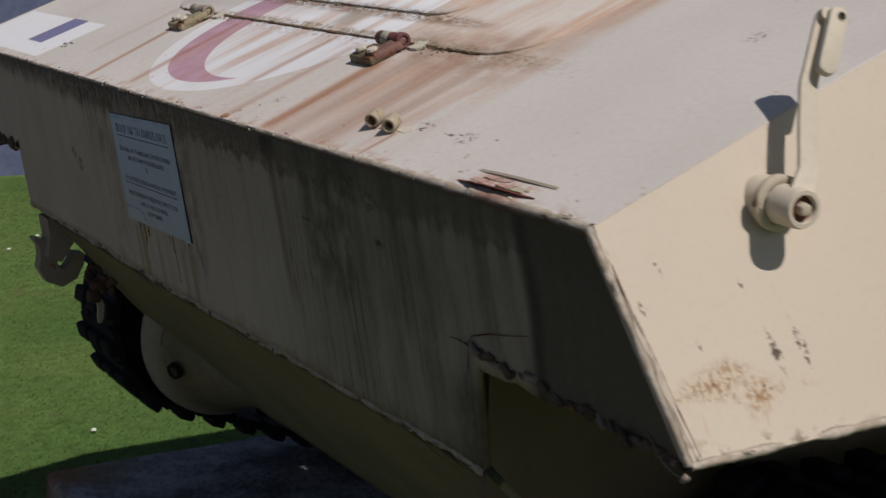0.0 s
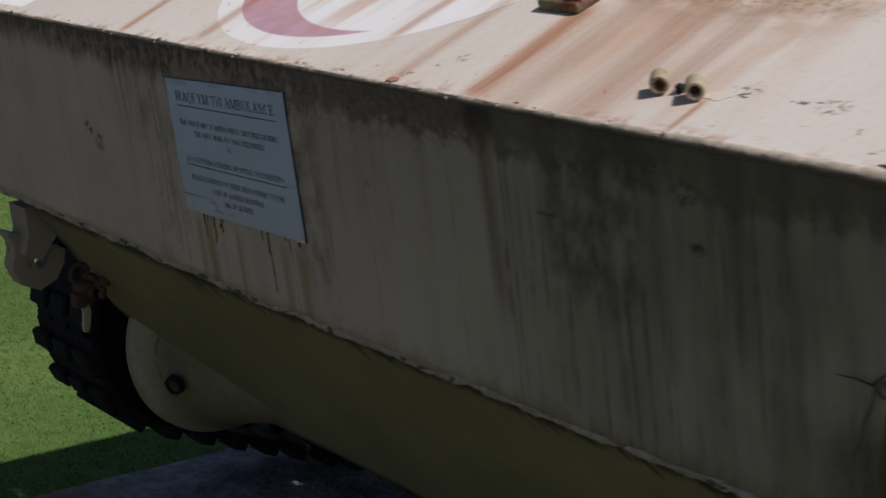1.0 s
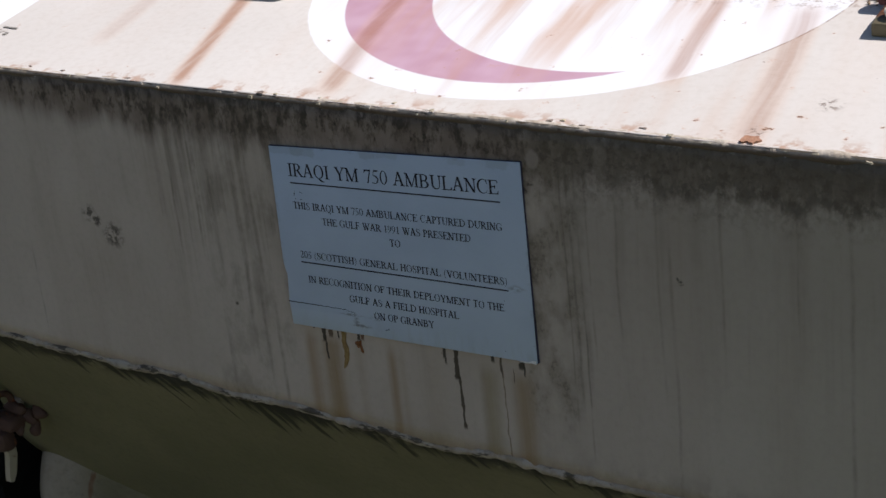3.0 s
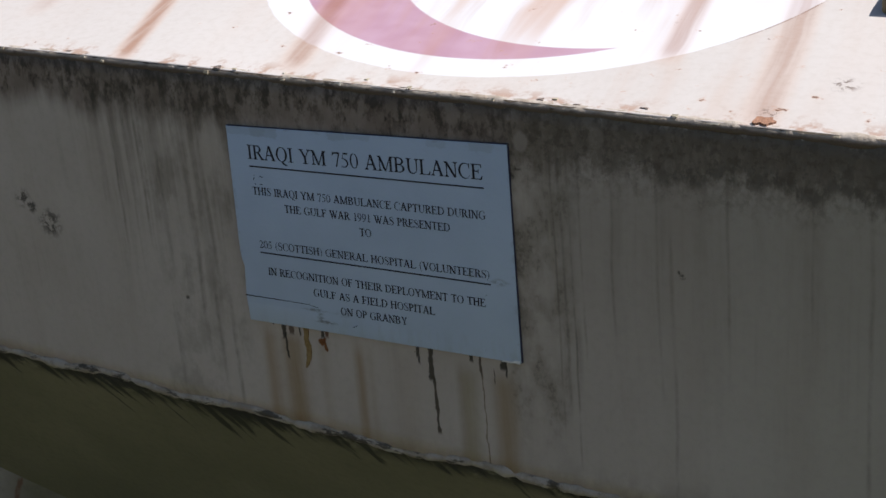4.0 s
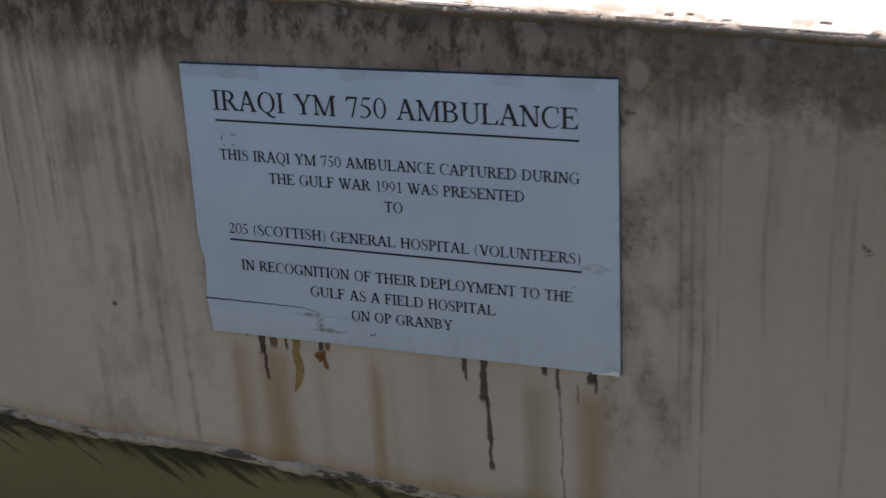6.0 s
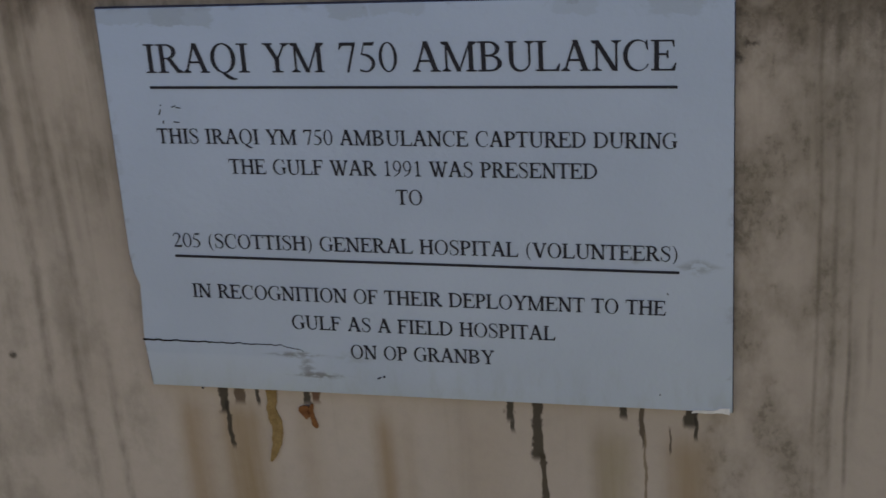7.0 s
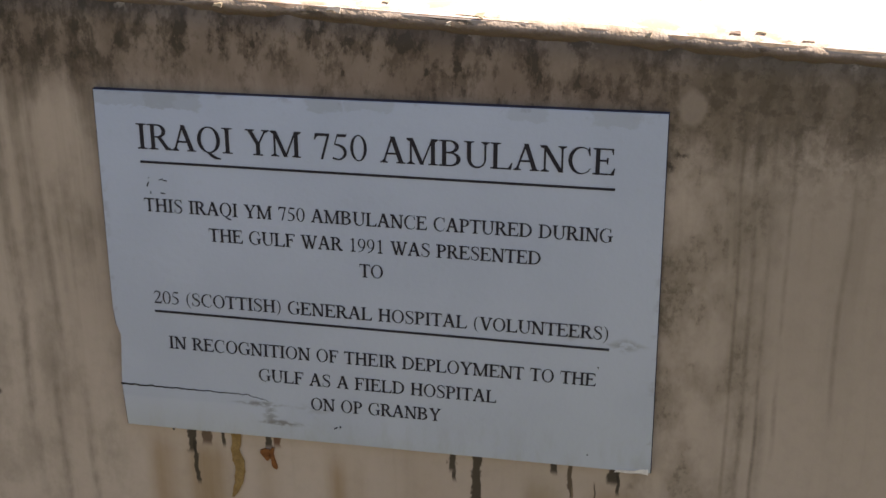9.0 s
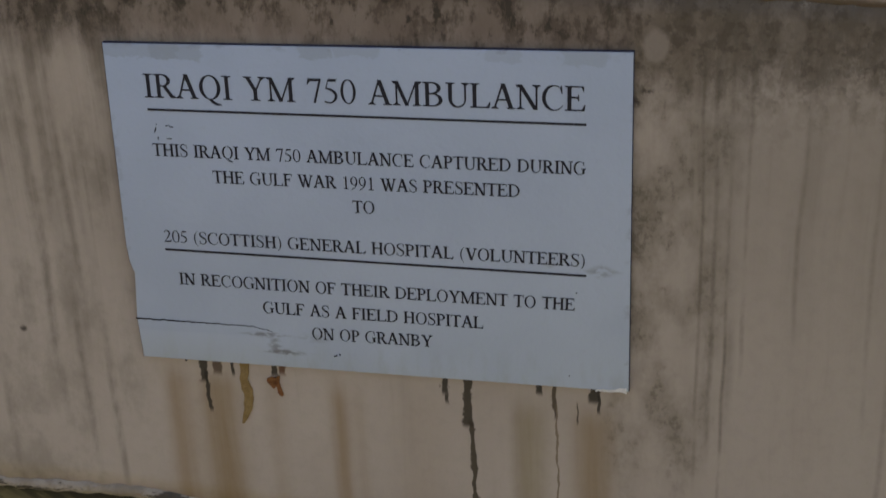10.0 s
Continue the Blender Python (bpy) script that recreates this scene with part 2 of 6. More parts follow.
    for x0, z0, r in ((1.965, -0.041, 0.022), (2.022, -0.070, 0.026), (2.040, -0.135, 0.020), (0.497, -0.202, 0.017), (0.511, -0.212, 0.012), (0.540, -0.230, 0.026), (1.401, -0.167, 0.005), (1.398, -0.163, 0.004), (0.754, -0.2994, 0.004), (1.2155, -0.0745, 0.006), (1.2085, -0.082, 0.006)):
        sp = g.mul(g.step(g.dist(g.x, x0, g.z, z0), r * 0.3, r, 1.0, 0.0), g.step(g.noise(g.scaled(85, 85, 85), 1, 4, 0.7), 0.44, 0.58))
        stain_shade(sp, 0.85, (0.040, 0.034, 0.025))
    # dirt gathered in the corner over the cut-out, and along the lower seam
    foot = g.mul(g.step(g.x, 2.17, 2.26), g.step(g.x, 2.30, 2.34, 1.0, 0.0), g.step(g.z, -0.34, -0.27, 1.0, 0.0))
    stain_shade(g.mul(foot, g.step(soft, 0.30, 0.60, 0.5, 1.0)), 0.72, (0.055, 0.048, 0.033))
    seam = g.mul(g.step(deep, 0.395, 0.440), g.step(soft, 0.38, 0.60), g.step(g.x, 0.9, 1.7, 0.25, 1.0))
    stain_shade(seam, 0.38, (0.075, 0.066, 0.046))
    # tone drops to near black beyond the fold, darkest in a band along it
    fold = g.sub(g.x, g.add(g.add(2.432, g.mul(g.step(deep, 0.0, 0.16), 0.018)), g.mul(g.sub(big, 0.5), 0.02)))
    stain_shade(g.step(fold, -0.014, 0.012), g.step(s2, 0.3, 0.7, 0.92, 0.80), (0.074, 0.065, 0.050))
    stain_shade(g.band(fold, -0.006, 0.022, 0.012), 0.60, (0.022, 0.020, 0.016))
    # ochre and green-grey washes under the plaque
    under = g.band(g.z, -0.47, -0.322, 0.016)
    for x0, w, a, tone in ((0.857, 0.018, 0.62, (0.270, 0.170, 0.070)), (0.890, 0.028, 0.78, (0.250, 0.160, 0.060)), (0.935, 0.012, 0.25, (0.30, 0.215, 0.12)), (0.985, 0.012, 0.66, (0.265, 0.170, 0.072)), (1.000, 0.010, 0.30, (0.29, 0.205, 0.11)), (1.121, 0.010, 0.35, (0.25, 0.190, 0.13)), (1.130, 0.020, 0.62, (0.250, 0.200, 0.095)), (1.177, 0.024, 0.72, (0.250, 0.165, 0.070)), (1.046, 0.030, 0.20, (0.32, 0.24, 0.15))):
        stain_shade(g.mul(lane(x0, w), under, g.step(s3, 0.25, 0.65, 0.7, 1.0)), a, tone)
    # narrow drips from the plaque's lower edge
    wig = g.mul(g.sub(g.noise(g.scaled(60, 60, 60), 1, 2), 0.5), 0.006)
    worn = g.step(g.noise(g.scaled(95, 95, 60, 2.0), 1, 3, 0.7), 0.35, 0.65, 0.65, 1.5)
    ink = (0.026, 0.022, 0.014)
    for x0, z1, z0, w, c in ((0.8972, -0.30, -0.330, 0.0042, ink), (0.8988, -0.32, -0.355, 0.0022, ink), (0.9078, -0.30, -0.322, 0.0045, (0.105, 0.070, 0.045)), (0.9205, -0.30, -0.322, 0.0014, ink), (0.9530, -0.30, -0.319, 0.0030, ink), (0.9590, -0.30, -0.317, 0.0040, (0.12, 0.052, 0.024)), (1.0840, -0.30, -0.319, 0.0036, ink), (1.0855, -0.318, -0.326, 0.0018, ink), (1.1010, -0.30, -0.345, 0.0040, (0.034, 0.027, 0.015)), (1.1030, -0.34, -0.412, 0.0027, (0.045, 0.034, 0.018)), (1.1545, -0.30, -0.311, 0.0030, ink), (1.1655, -0.30, -0.330, 0.0020, (0.07, 0.05, 0.03)), (1.1665, -0.32, -0.440, 0.0010, (0.20, 0.155, 0.10)), (1.1820, -0.316, -0.333, 0.0008, (0.08, 0.06, 0.04)), (1.1955, -0.295, -0.314, 0.0044, ink), (1.198, -0.305, -0.322, 0.0016, ink)):
        d = g.mul(g.m("ABSOLUTE", g.sub(g.add(g.x, wig), g.sub(x0, g.mul(g.add(g.z, 0.31), 0.07)))), worn)
        stain_shade(g.mul(g.step(d, w * 0.6, w, 1.0, 0.0), g.band(g.z, z0, z1, 0.003)), 0.92, c)
    # fine speckled growth on the belt past the plaque
    speck = g.mul(g.step(g.x, 1.10, 1.24), g.step(g.x, 1.50, 1.75, 1.0, 0.0), g.step(g.add(g.z, g.mul(g.sub(soft, 0.5), 0.08)), -0.110, -0.035))
    stain_shade(g.mul(speck, g.step(grit, 0.40, 0.58)), 0.55, (0.125, 0.098, 0.068))
    stain_shade(g.mul(speck, g.step(fine, 0.50, 0.60)), 0.45, (0.070, 0.056, 0.038))
    # round pale dabs of filler near the plaque and along the belt
    for x0, z0, r, a in ((1.2195, -0.0435, 0.0090, 0.75), (1.305, -0.030, 0.008, 0.30), (1.385, -0.050, 0.006, 0.22)):
        bl = g.add(g.dist(g.x, x0, g.mul(g.z, 0.75), z0 * 0.75), g.mul(g.sub(soft, 0.5), 0.012))
        stain_shade(g.step(bl, r * 0.75, r * 1.2, 1.0, 0.0), a, (0.315, 0.268, 0.215))
    # chips along the upper edge showing primer
    ch = g.mul(g.step(g.noise(g.scaled(38, 38, 38), 1, 4, 0.7), 0.60, 0.66), g.step(g.z, -0.016, -0.004))
    stain_shade(ch, 0.8, (0.40, 0.35, 0.29))
    bump = g.add(g.mul(fine, 0.5), g.add(g.mul(g.noise(g.scaled(14, 14, 14), 1, 3), 0.9), g.mul(g.mul(belt, clot), 0.7)))
    return g.done(col, g.step(fine, 0.3, 0.8, 0.55, 0.8), 0.0, bump, 0.0008, 0.35)


def deck_paint():
    """Sloped front deck: x along the edge, y up the slope from the edge."""
    g = Graph("sand_paint_rust_run")
    big = g.noise(g.scaled(1.7, 1.7, 1.7), 1, 3)
    col = g.mix(g.step(big, 0.3, 0.7), (0.570, 0.525, 0.487), (0.630, 0.586, 0.548))
    fine = g.noise(g.scaled(80, 80, 80), 1, 4, 0.65)
    col = g.mix(g.step(fine, 0.4, 0.8, 0.0, 0.22), col, (0.40, 0.35, 0.29))
    # painted emblems: white disc with a faded red crescent, and a white and violet oblong
    edge = g.mul(g.sub(g.noise(g.scaled(30, 30, 30), 1, 2), 0.5), 0.004)
    disc = g.step(g.add(g.dist(g.x, 1.090, g.y, 0.437), edge), 0.3965, 0.3995, 1.0, 0.0)
    col = g.mix(disc, col, (0.72, 0.72, 0.74))
    outer = g.step(g.dist(g.x, 1.089, g.y, 0.412), 0.3295, 0.3325, 1.0, 0.0)
    inner = g.step(g.dist(g.x, 1.190, g.y, 0.430), 0.3025, 0.3055)
    worn = g.step(g.noise(g.scaled(20, 20, 20), 1, 4), 0.3, 0.7)
    moon = g.mul(outer, inner)
    col = g.mix(moon, col, g.mix(worn, (0.44, 0.26, 0.325), (0.50, 0.325, 0.40)))
    sq = g.mul(g.band(g.x, -0.4, 0.235, 0.002), g.band(g.y, 0.026, 0.231, 0.002))
    col = g.mix(sq, col, (0.74, 0.74, 0.76))
    bar = g.mul(g.band(g.x, -0.02, 0.098, 0.002), g.band(g.y, 0.087, 0.233, 0.002))
    col = g.mix(bar, col, (0.185, 0.178, 0.315))
    # rust runs: from the hinges and the hatch joint down to the lip
    wob = g.mul(g.sub(g.noise(g.scaled(6, 4, 6), 1, 2), 0.5), 0.04)
    xs = g.sub(g.add(g.x, wob), g.mul(g.sub(0.36, g.y), 0.10))
    f1 = g.noise(g.vec(g.mul(xs, 38.0), g.mul(g.y, 1.3), 0.0), 1, 4, 0.6)
    f2 = g.noise(g.vec(g.mul(xs, 11.0), g.mul(g.y, 1.0), 5.0), 1, 4, 0.6)
    f3 = g.noise(g.vec(g.mul(xs, 90.0), g.mul(g.y, 3.5), 9.0), 1, 3, 0.6)
    patchy = g.step(g.noise(g.scaled(3.5, 2.0, 3.5, 2.0), 1, 3), 0.36, 0.62, 0.15, 1.0)
    zone = g.mul(g.step(g.x, 0.62, 1.15, 0.08, 1.0), g.step(g.x, 1.96, 2.10, 1.0, 0.0), patchy)
    reach = g.mul(g.step(g.y, 0.0, 0.36, 0.35, 1.0), g.step(g.y, 1.4, 1.7, 1.0, 0.2))
    wash = g.mul(zone, reach, g.step(f2, 0.42, 0.66))
    col = g.mix(g.mul(wash, 0.75), col, RUST_PALE)
    col = g.mix(g.mul(zone, reach, g.step(f1, 0.50, 0.78), 0.34), col, (0.40, 0.22, 0.125))
    col = g.mix(g.mul(zone, reach, g.step(f3, 0.62, 0.80), 0.25), col, (0.22, 0.12, 0.07))
    for x0, k, top, low, w, amt in ((0.688, 0.30, 0.30, 0.0, 0.024, 0.75), (0.925, 0.22, 0.36, 0.02, 0.030, 0.6), (1.472, 0.11, 0.34, 0.0, 0.030, 0.5), (1.643, 0.13, 0.30, 0.0, 0.040, 0.85), (1.668, 0.13, 0.30, 0.0, 0.050, 0.3), (1.72, 0.12, 0.42, -0.05, 0.07, 0.42), (1.84, 0.14, 0.45, -0.05, 0.10, 0.5), (1.99, 0.04, 0.10, 0.0, 0.010, 0.7), (1.92, 0.10, 0.50, 0.08, 0.05, 0.5), (1.35, 0.10, 0.36, 0.12, 0.025, 0.6), (0.48, 0.15, 0.40, 0.10, 0.03, 0.25)):
        d = g.m("ABSOLUTE", g.sub(g.add(g.x, g.mul(wob, 0.25)), g.sub(x0, g.mul(g.y, k))))
        run = g.mul(g.step(d, w * 0.1, w, 1.0, 0.0), g.band(g.y, low, top, 0.03), g.step(f3, 0.25, 0.6, 0.70, 1.0))
        col = g.mix(g.mul(run, amt), col, g.mix(g.step(run, 0.3, 0.9), (0.52, 0.30, 0.19), (0.33, 0.145, 0.07)))
    # pink rust bed of the torn bracket
    bed = g.mul(g.band(g.x, 2.295, 2.435, 0.012), g.band(g.y, -0.01, 0.050, 0.006), g.step(g.noise(g.scaled(55, 25, 55), 1, 4, 0.7), 0.40, 0.60))
    col = g.mix(g.mul(bed, 0.75), col, (0.44, 0.215, 0.155))
    # brown wash around the rounded corner of the hatch
    wash2 = g.mul(g.band(g.x, 1.56, 2.02, 0.08), g.band(g.y, 0.30, 0.44, 0.05), g.step(g.noise(g.scaled(9, 16, 9, 3.0), 1, 4, 0.65), 0.36, 0.66))
    col = g.mix(g.mul(wash2, 0.6), col, (0.30, 0.18, 0.105))
    # moss and scale beside the hatch joints
    seam = g.m("ABSOLUTE", g.sub(g.y, 0.365))
    near = g.mul(g.step(seam, 0.004, 0.05, 1.0, 0.0), g.band(g.x, 0.45, 2.05, 0.15))
    crumb = g.noise(g.scaled(75, 75, 75), 1, 4, 0.7)
    col = g.mix(g.mul(near, g.step(crumb, 0.48, 0.66), 0.7), col, (0.23, 0.135, 0.085))
    seam2 = g.m("ABSOLUTE", g.sub(g.y, 0.480))
    col = g.mix(g.mul(g.step(seam2, 0.004, 0.03, 1.0, 0.0), g.band(g.x, 0.5, 1.62, 0.03), g.step(crumb, 0.48, 0.58), 0.85), col, (0.11, 0.09, 0.055))
    crust = g.mul(g.band(g.y, 0.373, 0.392, 0.006), g.band(g.x, 0.70, 2.0, 0.10), g.step(crumb, 0.40, 0.58))
    col = g.mix(g.mul(crust, 0.80), col, g.mix(g.step(fine, 0.40, 0.60), (0.17, 0.120, 0.065), (0.40, 0.335, 0.215)))
    brown = g.mul(g.band(g.y, 0.455, 0.490, 0.012), g.band(g.x, 0.5, 1.72, 0.08), g.step(g.noise(g.scaled(14, 40, 14, 2.0), 1, 5, 0.7), 0.36, 0.58))
    col = g.mix(g.mul(brown, 0.75), col, (0.25, 0.145, 0.095))
    dullpatch = g.mul(g.band(g.add(g.x, g.mul(g.y, 0.1)), 1.245, 1.335, 0.02), g.band(g.y, 0.395, 0.475, 0.02), g.step(big, 0.2, 0.6, 0.5, 1.0))
    col = g.mix(g.mul(dullpatch, 0.75), col, (0.30, 0.245, 0.185))
    rimline = g.mul(g.band(g.dist(g.x, 1.090, g.y, 0.437), 0.3975, 0.3995, 0.0012), g.step(g.x, 1.36, 1.42), g.step(crumb, 0.38, 0.52))
    col = g.mix(g.mul(rimline, 0.75), col, (0.20, 0.11, 0.07))
    # scattered pits
    pits = g.mul(g.step(g.noise(g.scaled(45, 45, 45), 1, 5, 0.75), 0.68, 0.715), g.step(g.noise(g.scaled(7, 7, 7), 1, 2), 0.48, 0.62))
    col = g.mix(g.mul(pits, 0.8), col, (0.16, 0.08, 0.05))
    for x0, y0, r in ((0.255, 0.112, 0.022), (2.15, 0.12, 0.030), (1.475, 0.028, 0.016), (1.53, 0.10, 0.02), (2.02, 0.13, 0.03), (2.35, 0.55, 0.03), (2.45, 0.62, 0.03)):
        sp = g.mul(g.step(g.dist(g.x, x0, g.y, y0), r * 0.3, r, 1.0, 0.0), g.step(g.noise(g.scaled(110, 110, 110), 1, 4, 0.7), 0.50, 0.60))
        col = g.mix(g.mul(sp, 0.8), col, (0.12, 0.075, 0.05))
    lipn = g.noise(g.scaled(30, 30, 30), 1, 5, 0.7)
    lip = g.mul(g.step(g.y, 0.002, 0.040, 1.0, 0.0), g.step(lipn, 0.50, 0.62))
    col = g.mix(g.mul(lip, 0.7), col, (0.36, 0.19, 0.11))
    # rust pits with pale halos, thicker towards the lip
    pn = g.noise(g.scaled(34, 34, 34, 6.0), 1, 4, 0.65)
    bias = g.mul(g.step(g.y, 0.0, 0.30, 0.045, 0.0), g.step(g.x, 0.4, 1.3, 0.4, 1.0))
    col = g.mix(g.mul(g.step(g.add(pn, bias), 0.670, 0.72), 0.5), col, (0.50, 0.29, 0.19))
    col = g.mix(g.mul(g.step(g.add(pn, bias), 0.708, 0.735), 0.9), col, (0.15, 0.075, 0.045))
    bump = g.add(g.mul(fine, 0.5), g.add(g.mul(g.noise(g.scaled(9, 9, 9), 1, 3), 1.0), g.mul(crumb, g.mul(near, 1.5))))
    return g.done(col, g.step(fine, 0.3, 0.8, 0.5, 0.75), 0.0, bump, 0.0002, 0.35)


def flat_paint(name, a, b, rusty=0.0, rough=0.6):
    g = Graph(name)
    col = g.mix(g.step(g.noise(g.scaled(2.5, 2.5, 2.5), 1, 3), 0.3, 0.7), a, b)
    fine = g.noise(g.scaled(70, 70, 70), 1, 4, 0.65)
    col = g.mix(g.step(fine, 0.45, 0.8, 0.0, 0.3), col, tuple(v * 0.6 for v in a))
    if rusty:
        r = g.step(g.noise(g.scaled(28, 28, 28), 1, 5, 0.7), 0.72 - 0.35 * rusty, 0.82 - 0.35 * rusty)
        col = g.mix(r, col, g.mix(g.step(fine, 0.35, 0.65), RUST, RUST_DARK))
    return g.done(col, rough, 0.0, g.add(fine, g.noise(g.scaled(12, 12, 12), 1, 3)), 0.0007, 0.35)


def side_paint():
    """Hull side: y to the rear, z up."""
    g = Graph("sand_paint_side")
    col = g.mix(g.step(g.noise(g.scaled(2.0, 2.0, 2.0), 1, 3), 0.3, 0.7), (0.56, 0.475, 0.385), (0.59, 0.51, 0.41))
    fine = g.noise(g.scaled(80, 80, 80), 1, 4, 0.65)
    col = g.mix(g.step(fine, 0.5, 0.8, 0.0, 0.2), col, (0.42, 0.33, 0.23))
    # field of rust pits near the lower edge
    d = g.add(g.mul(g.m("ABSOLUTE", g.sub(g.y, 0.138)), 0.45), g.mul(g.m("ABSOLUTE", g.sub(g.z, 1.304)), 1.35))
    pit = g.mul(g.step(d, 0.02, 0.068, 1.0, 0.0), g.step(g.noise(g.scaled(10, 10, 10), 1, 3), 0.35, 0.55))
    col = g.mix(g.mul(pit, g.step(g.noise(g.vec(0.0, g.mul(g.y, 150.0), g.mul(g.z, 110.0)), 1, 3, 0.6), 0.48, 0.56)), col, (0.25, 0.12, 0.045))
    col = g.mix(g.mul(pit, 0.35), col, (0.47, 0.30, 0.16))
    dots = g.step(g.noise(g.vec(0.0, g.mul(g.y, 210.0), g.mul(g.z, 170.0)), 1, 3, 0.6), 0.60, 0.65)
    col = g.mix(g.mul(g.step(pit, 0.1, 0.5), dots, 0.9), col, (0.085, 0.045, 0.022))
    drips = g.mul(g.band(g.y, 0.075, 0.20, 0.01), g.band(g.z, 1.262, 1.300, 0.008), g.step(g.noise(g.vec(0.0, g.mul(g.y, 160.0), g.mul(g.z, 10.0)), 1, 2), 0.60, 0.68))
    col = g.mix(g.mul(drips, 0.5), col, (0.42, 0.25, 0.12))
    # a few deep scrapes and chips
    for y0, z0, r, k in ((0.187, 1.426, 0.012, 0.5), (0.214, 1.343, 0.034, 0.35), (0.254, 1.350, 0.034, 0.25), (0.075, 1.45, 0.022, 1.0), (0.105, 1.36, 0.014, 1.0), (0.04, 1.405, 0.02, 1.0)):
        dd = g.add(g.mul(g.m("ABSOLUTE", g.sub(g.add(g.y, g.mul(g.z, 0.25)), y0 + z0 * 0.25)), 3.0), g.mul(g.m("ABSOLUTE", g.sub(g.z, z0)), k + 0.5))
        col = g.mix(g.mul(g.step(dd, r * 0.4, r, 1.0, 0.0), g.step(g.noise(g.scaled(140, 140, 140), 1, 3, 0.7), 0.46, 0.56)), col, (0.10, 0.07, 0.05))
    low = g.mul(g.step(g.z, 1.24, 1.265, 1.0, 0.0), g.step(g.noise(g.scaled(40, 40, 40), 1, 4, 0.7), 0.52, 0.62))
    col = g.mix(g.mul(low, 0.7), col, (0.14, 0.10, 0.06))
    return g.done(col, g.step(fine, 0.3, 0.8, 0.5, 0.7), 0.0, g.add(fine, g.noise(g.scaled(10, 10, 10), 1, 3)), 0.0003, 0.35)


def olive_paint():
    """Lower bow plate: x across, y down the slope."""
    g = Graph("olive_dusty_paint")
    col = g.mix(g.step(g.noise(g.scaled(3, 3, 3), 1, 3), 0.3, 0.7), (0.172, 0.158, 0.088), (0.225, 0.202, 0.118))
    fine = g.noise(g.scaled(80, 80, 80), 1, 4, 0.65)
    col = g.mix(g.step(fine, 0.4, 0.8, 0.0, 0.3), col, (0.10, 0.095, 0.055))
    xs = g.sub(g.x, g.mul(g.y, 0.35))
    st = g.noise(g.vec(g.mul(xs, 48.0), g.mul(g.y, 6.0), 0.0), 1, 4, 0.6)
    clump = g.step(g.noise(g.scaled(3, 0, 0, 1.0), 1, 2), 0.36, 0.56, -0.09, 0.06)
    f = g.step(g.add(st, clump), g.m("MULTIPLY_ADD", g.y, 3.0, 0.42), g.m("MULTIPLY_ADD", g.y, 3.0, 0.52))
    col = g.mix(g.mul(f, 0.85), col, (0.028, 0.028, 0.017))
    lip = g.mul(g.step(g.y, 0.010, 0.050, 1.0, 0.0), g.step(g.noise(g.scaled(22, 22, 22), 1, 5, 0.7), 0.36, 0.52))
    col = g.mix(g.mul(lip, 0.9), col, GRIME)
    return g.done(col, 0.75, 0.0, g.add(fine, g.noise(g.scaled(12, 12, 12), 1, 3)), 0.0008, 0.3)


def bead_paint(name, dark, light, mid, moss=0.0):
    g = Graph(name)
    n = g.noise(g.scaled(32, 32, 32), 1, 5, 0.7)
    fine = g.noise(g.scaled(120, 120, 120), 1, 3, 0.6)
    col = g.mix(g.step(n, 0.40, 0.60), light, mid)
    col = g.mix(g.mul(g.step(g.noise(g.scaled(21, 60, 60), 1, 5, 0.7), 0.60 - dark, 0.68 - dark), 0.9), col, (0.055, 0.047, 0.033))
    col = g.mix(g.step(g.noise(g.scaled(13, 40, 40, 4.0), 1, 4, 0.7), 0.62, 0.70, 0.0, 0.85), col, (0.30, 0.14, 0.07))
    col = g.mix(g.mul(g.band(g.x, 2.345, 2.435, 0.014), g.step(n, 0.35, 0.55, 0.5, 0.9)), col, (0.30, 0.165, 0.130))
    # colour turns darker brown towards the bead's underside, by the amount moss
    if moss:
        col = g.mix(g.mul(g.step(g.add(g.z, g.mul(g.sub(n, 0.5), 0.012)), -0.0015, 0.0040, 1.0, 0.0), moss), col, (0.105, 0.076, 0.052))
    return g.done(col, 0.7, 0.0, g.add(n, g.mul(fine, 0.5)), 0.003, 0.3)


def rust_metal():
    g = Graph("flaking_rust")
    n = g.noise(g.scaled(35, 35, 35), 1, 5, 0.7)
    col = g.mix(g.step(n, 0.35, 0.6), RUST_DARK, (0.16, 0.055, 0.035))
    col = g.mix(g.step(g.noise(g.scaled(60, 60, 60), 1, 4, 0.7), 0.58, 0.68), col, (0.36, 0.25, 0.19))
    return g.done(col, 0.8, 0.1, n, 0.004, 0.3)


def plain_rough(name, a, b, scale, rough=0.9, depth=0.004, metal=0.0):
    g = Graph(name)
    n = g.noise(g.scaled(scale, scale, scale), 1, 5, 0.65)
    n2 = g.noise(g.scaled(scale * 6, scale * 6, scale * 6), 1, 4, 0.6)
    col = g.mix(g.step(n, 0.35, 0.65), a, b)
    col = g.mix(g.step(n2, 0.4, 0.75, 0.0, 0.5), col, tuple(v * 0.55 for v in a))
    return g.done(col, rough, metal, g.add(n, g.mul(n2, 0.5)), depth, 0.25)


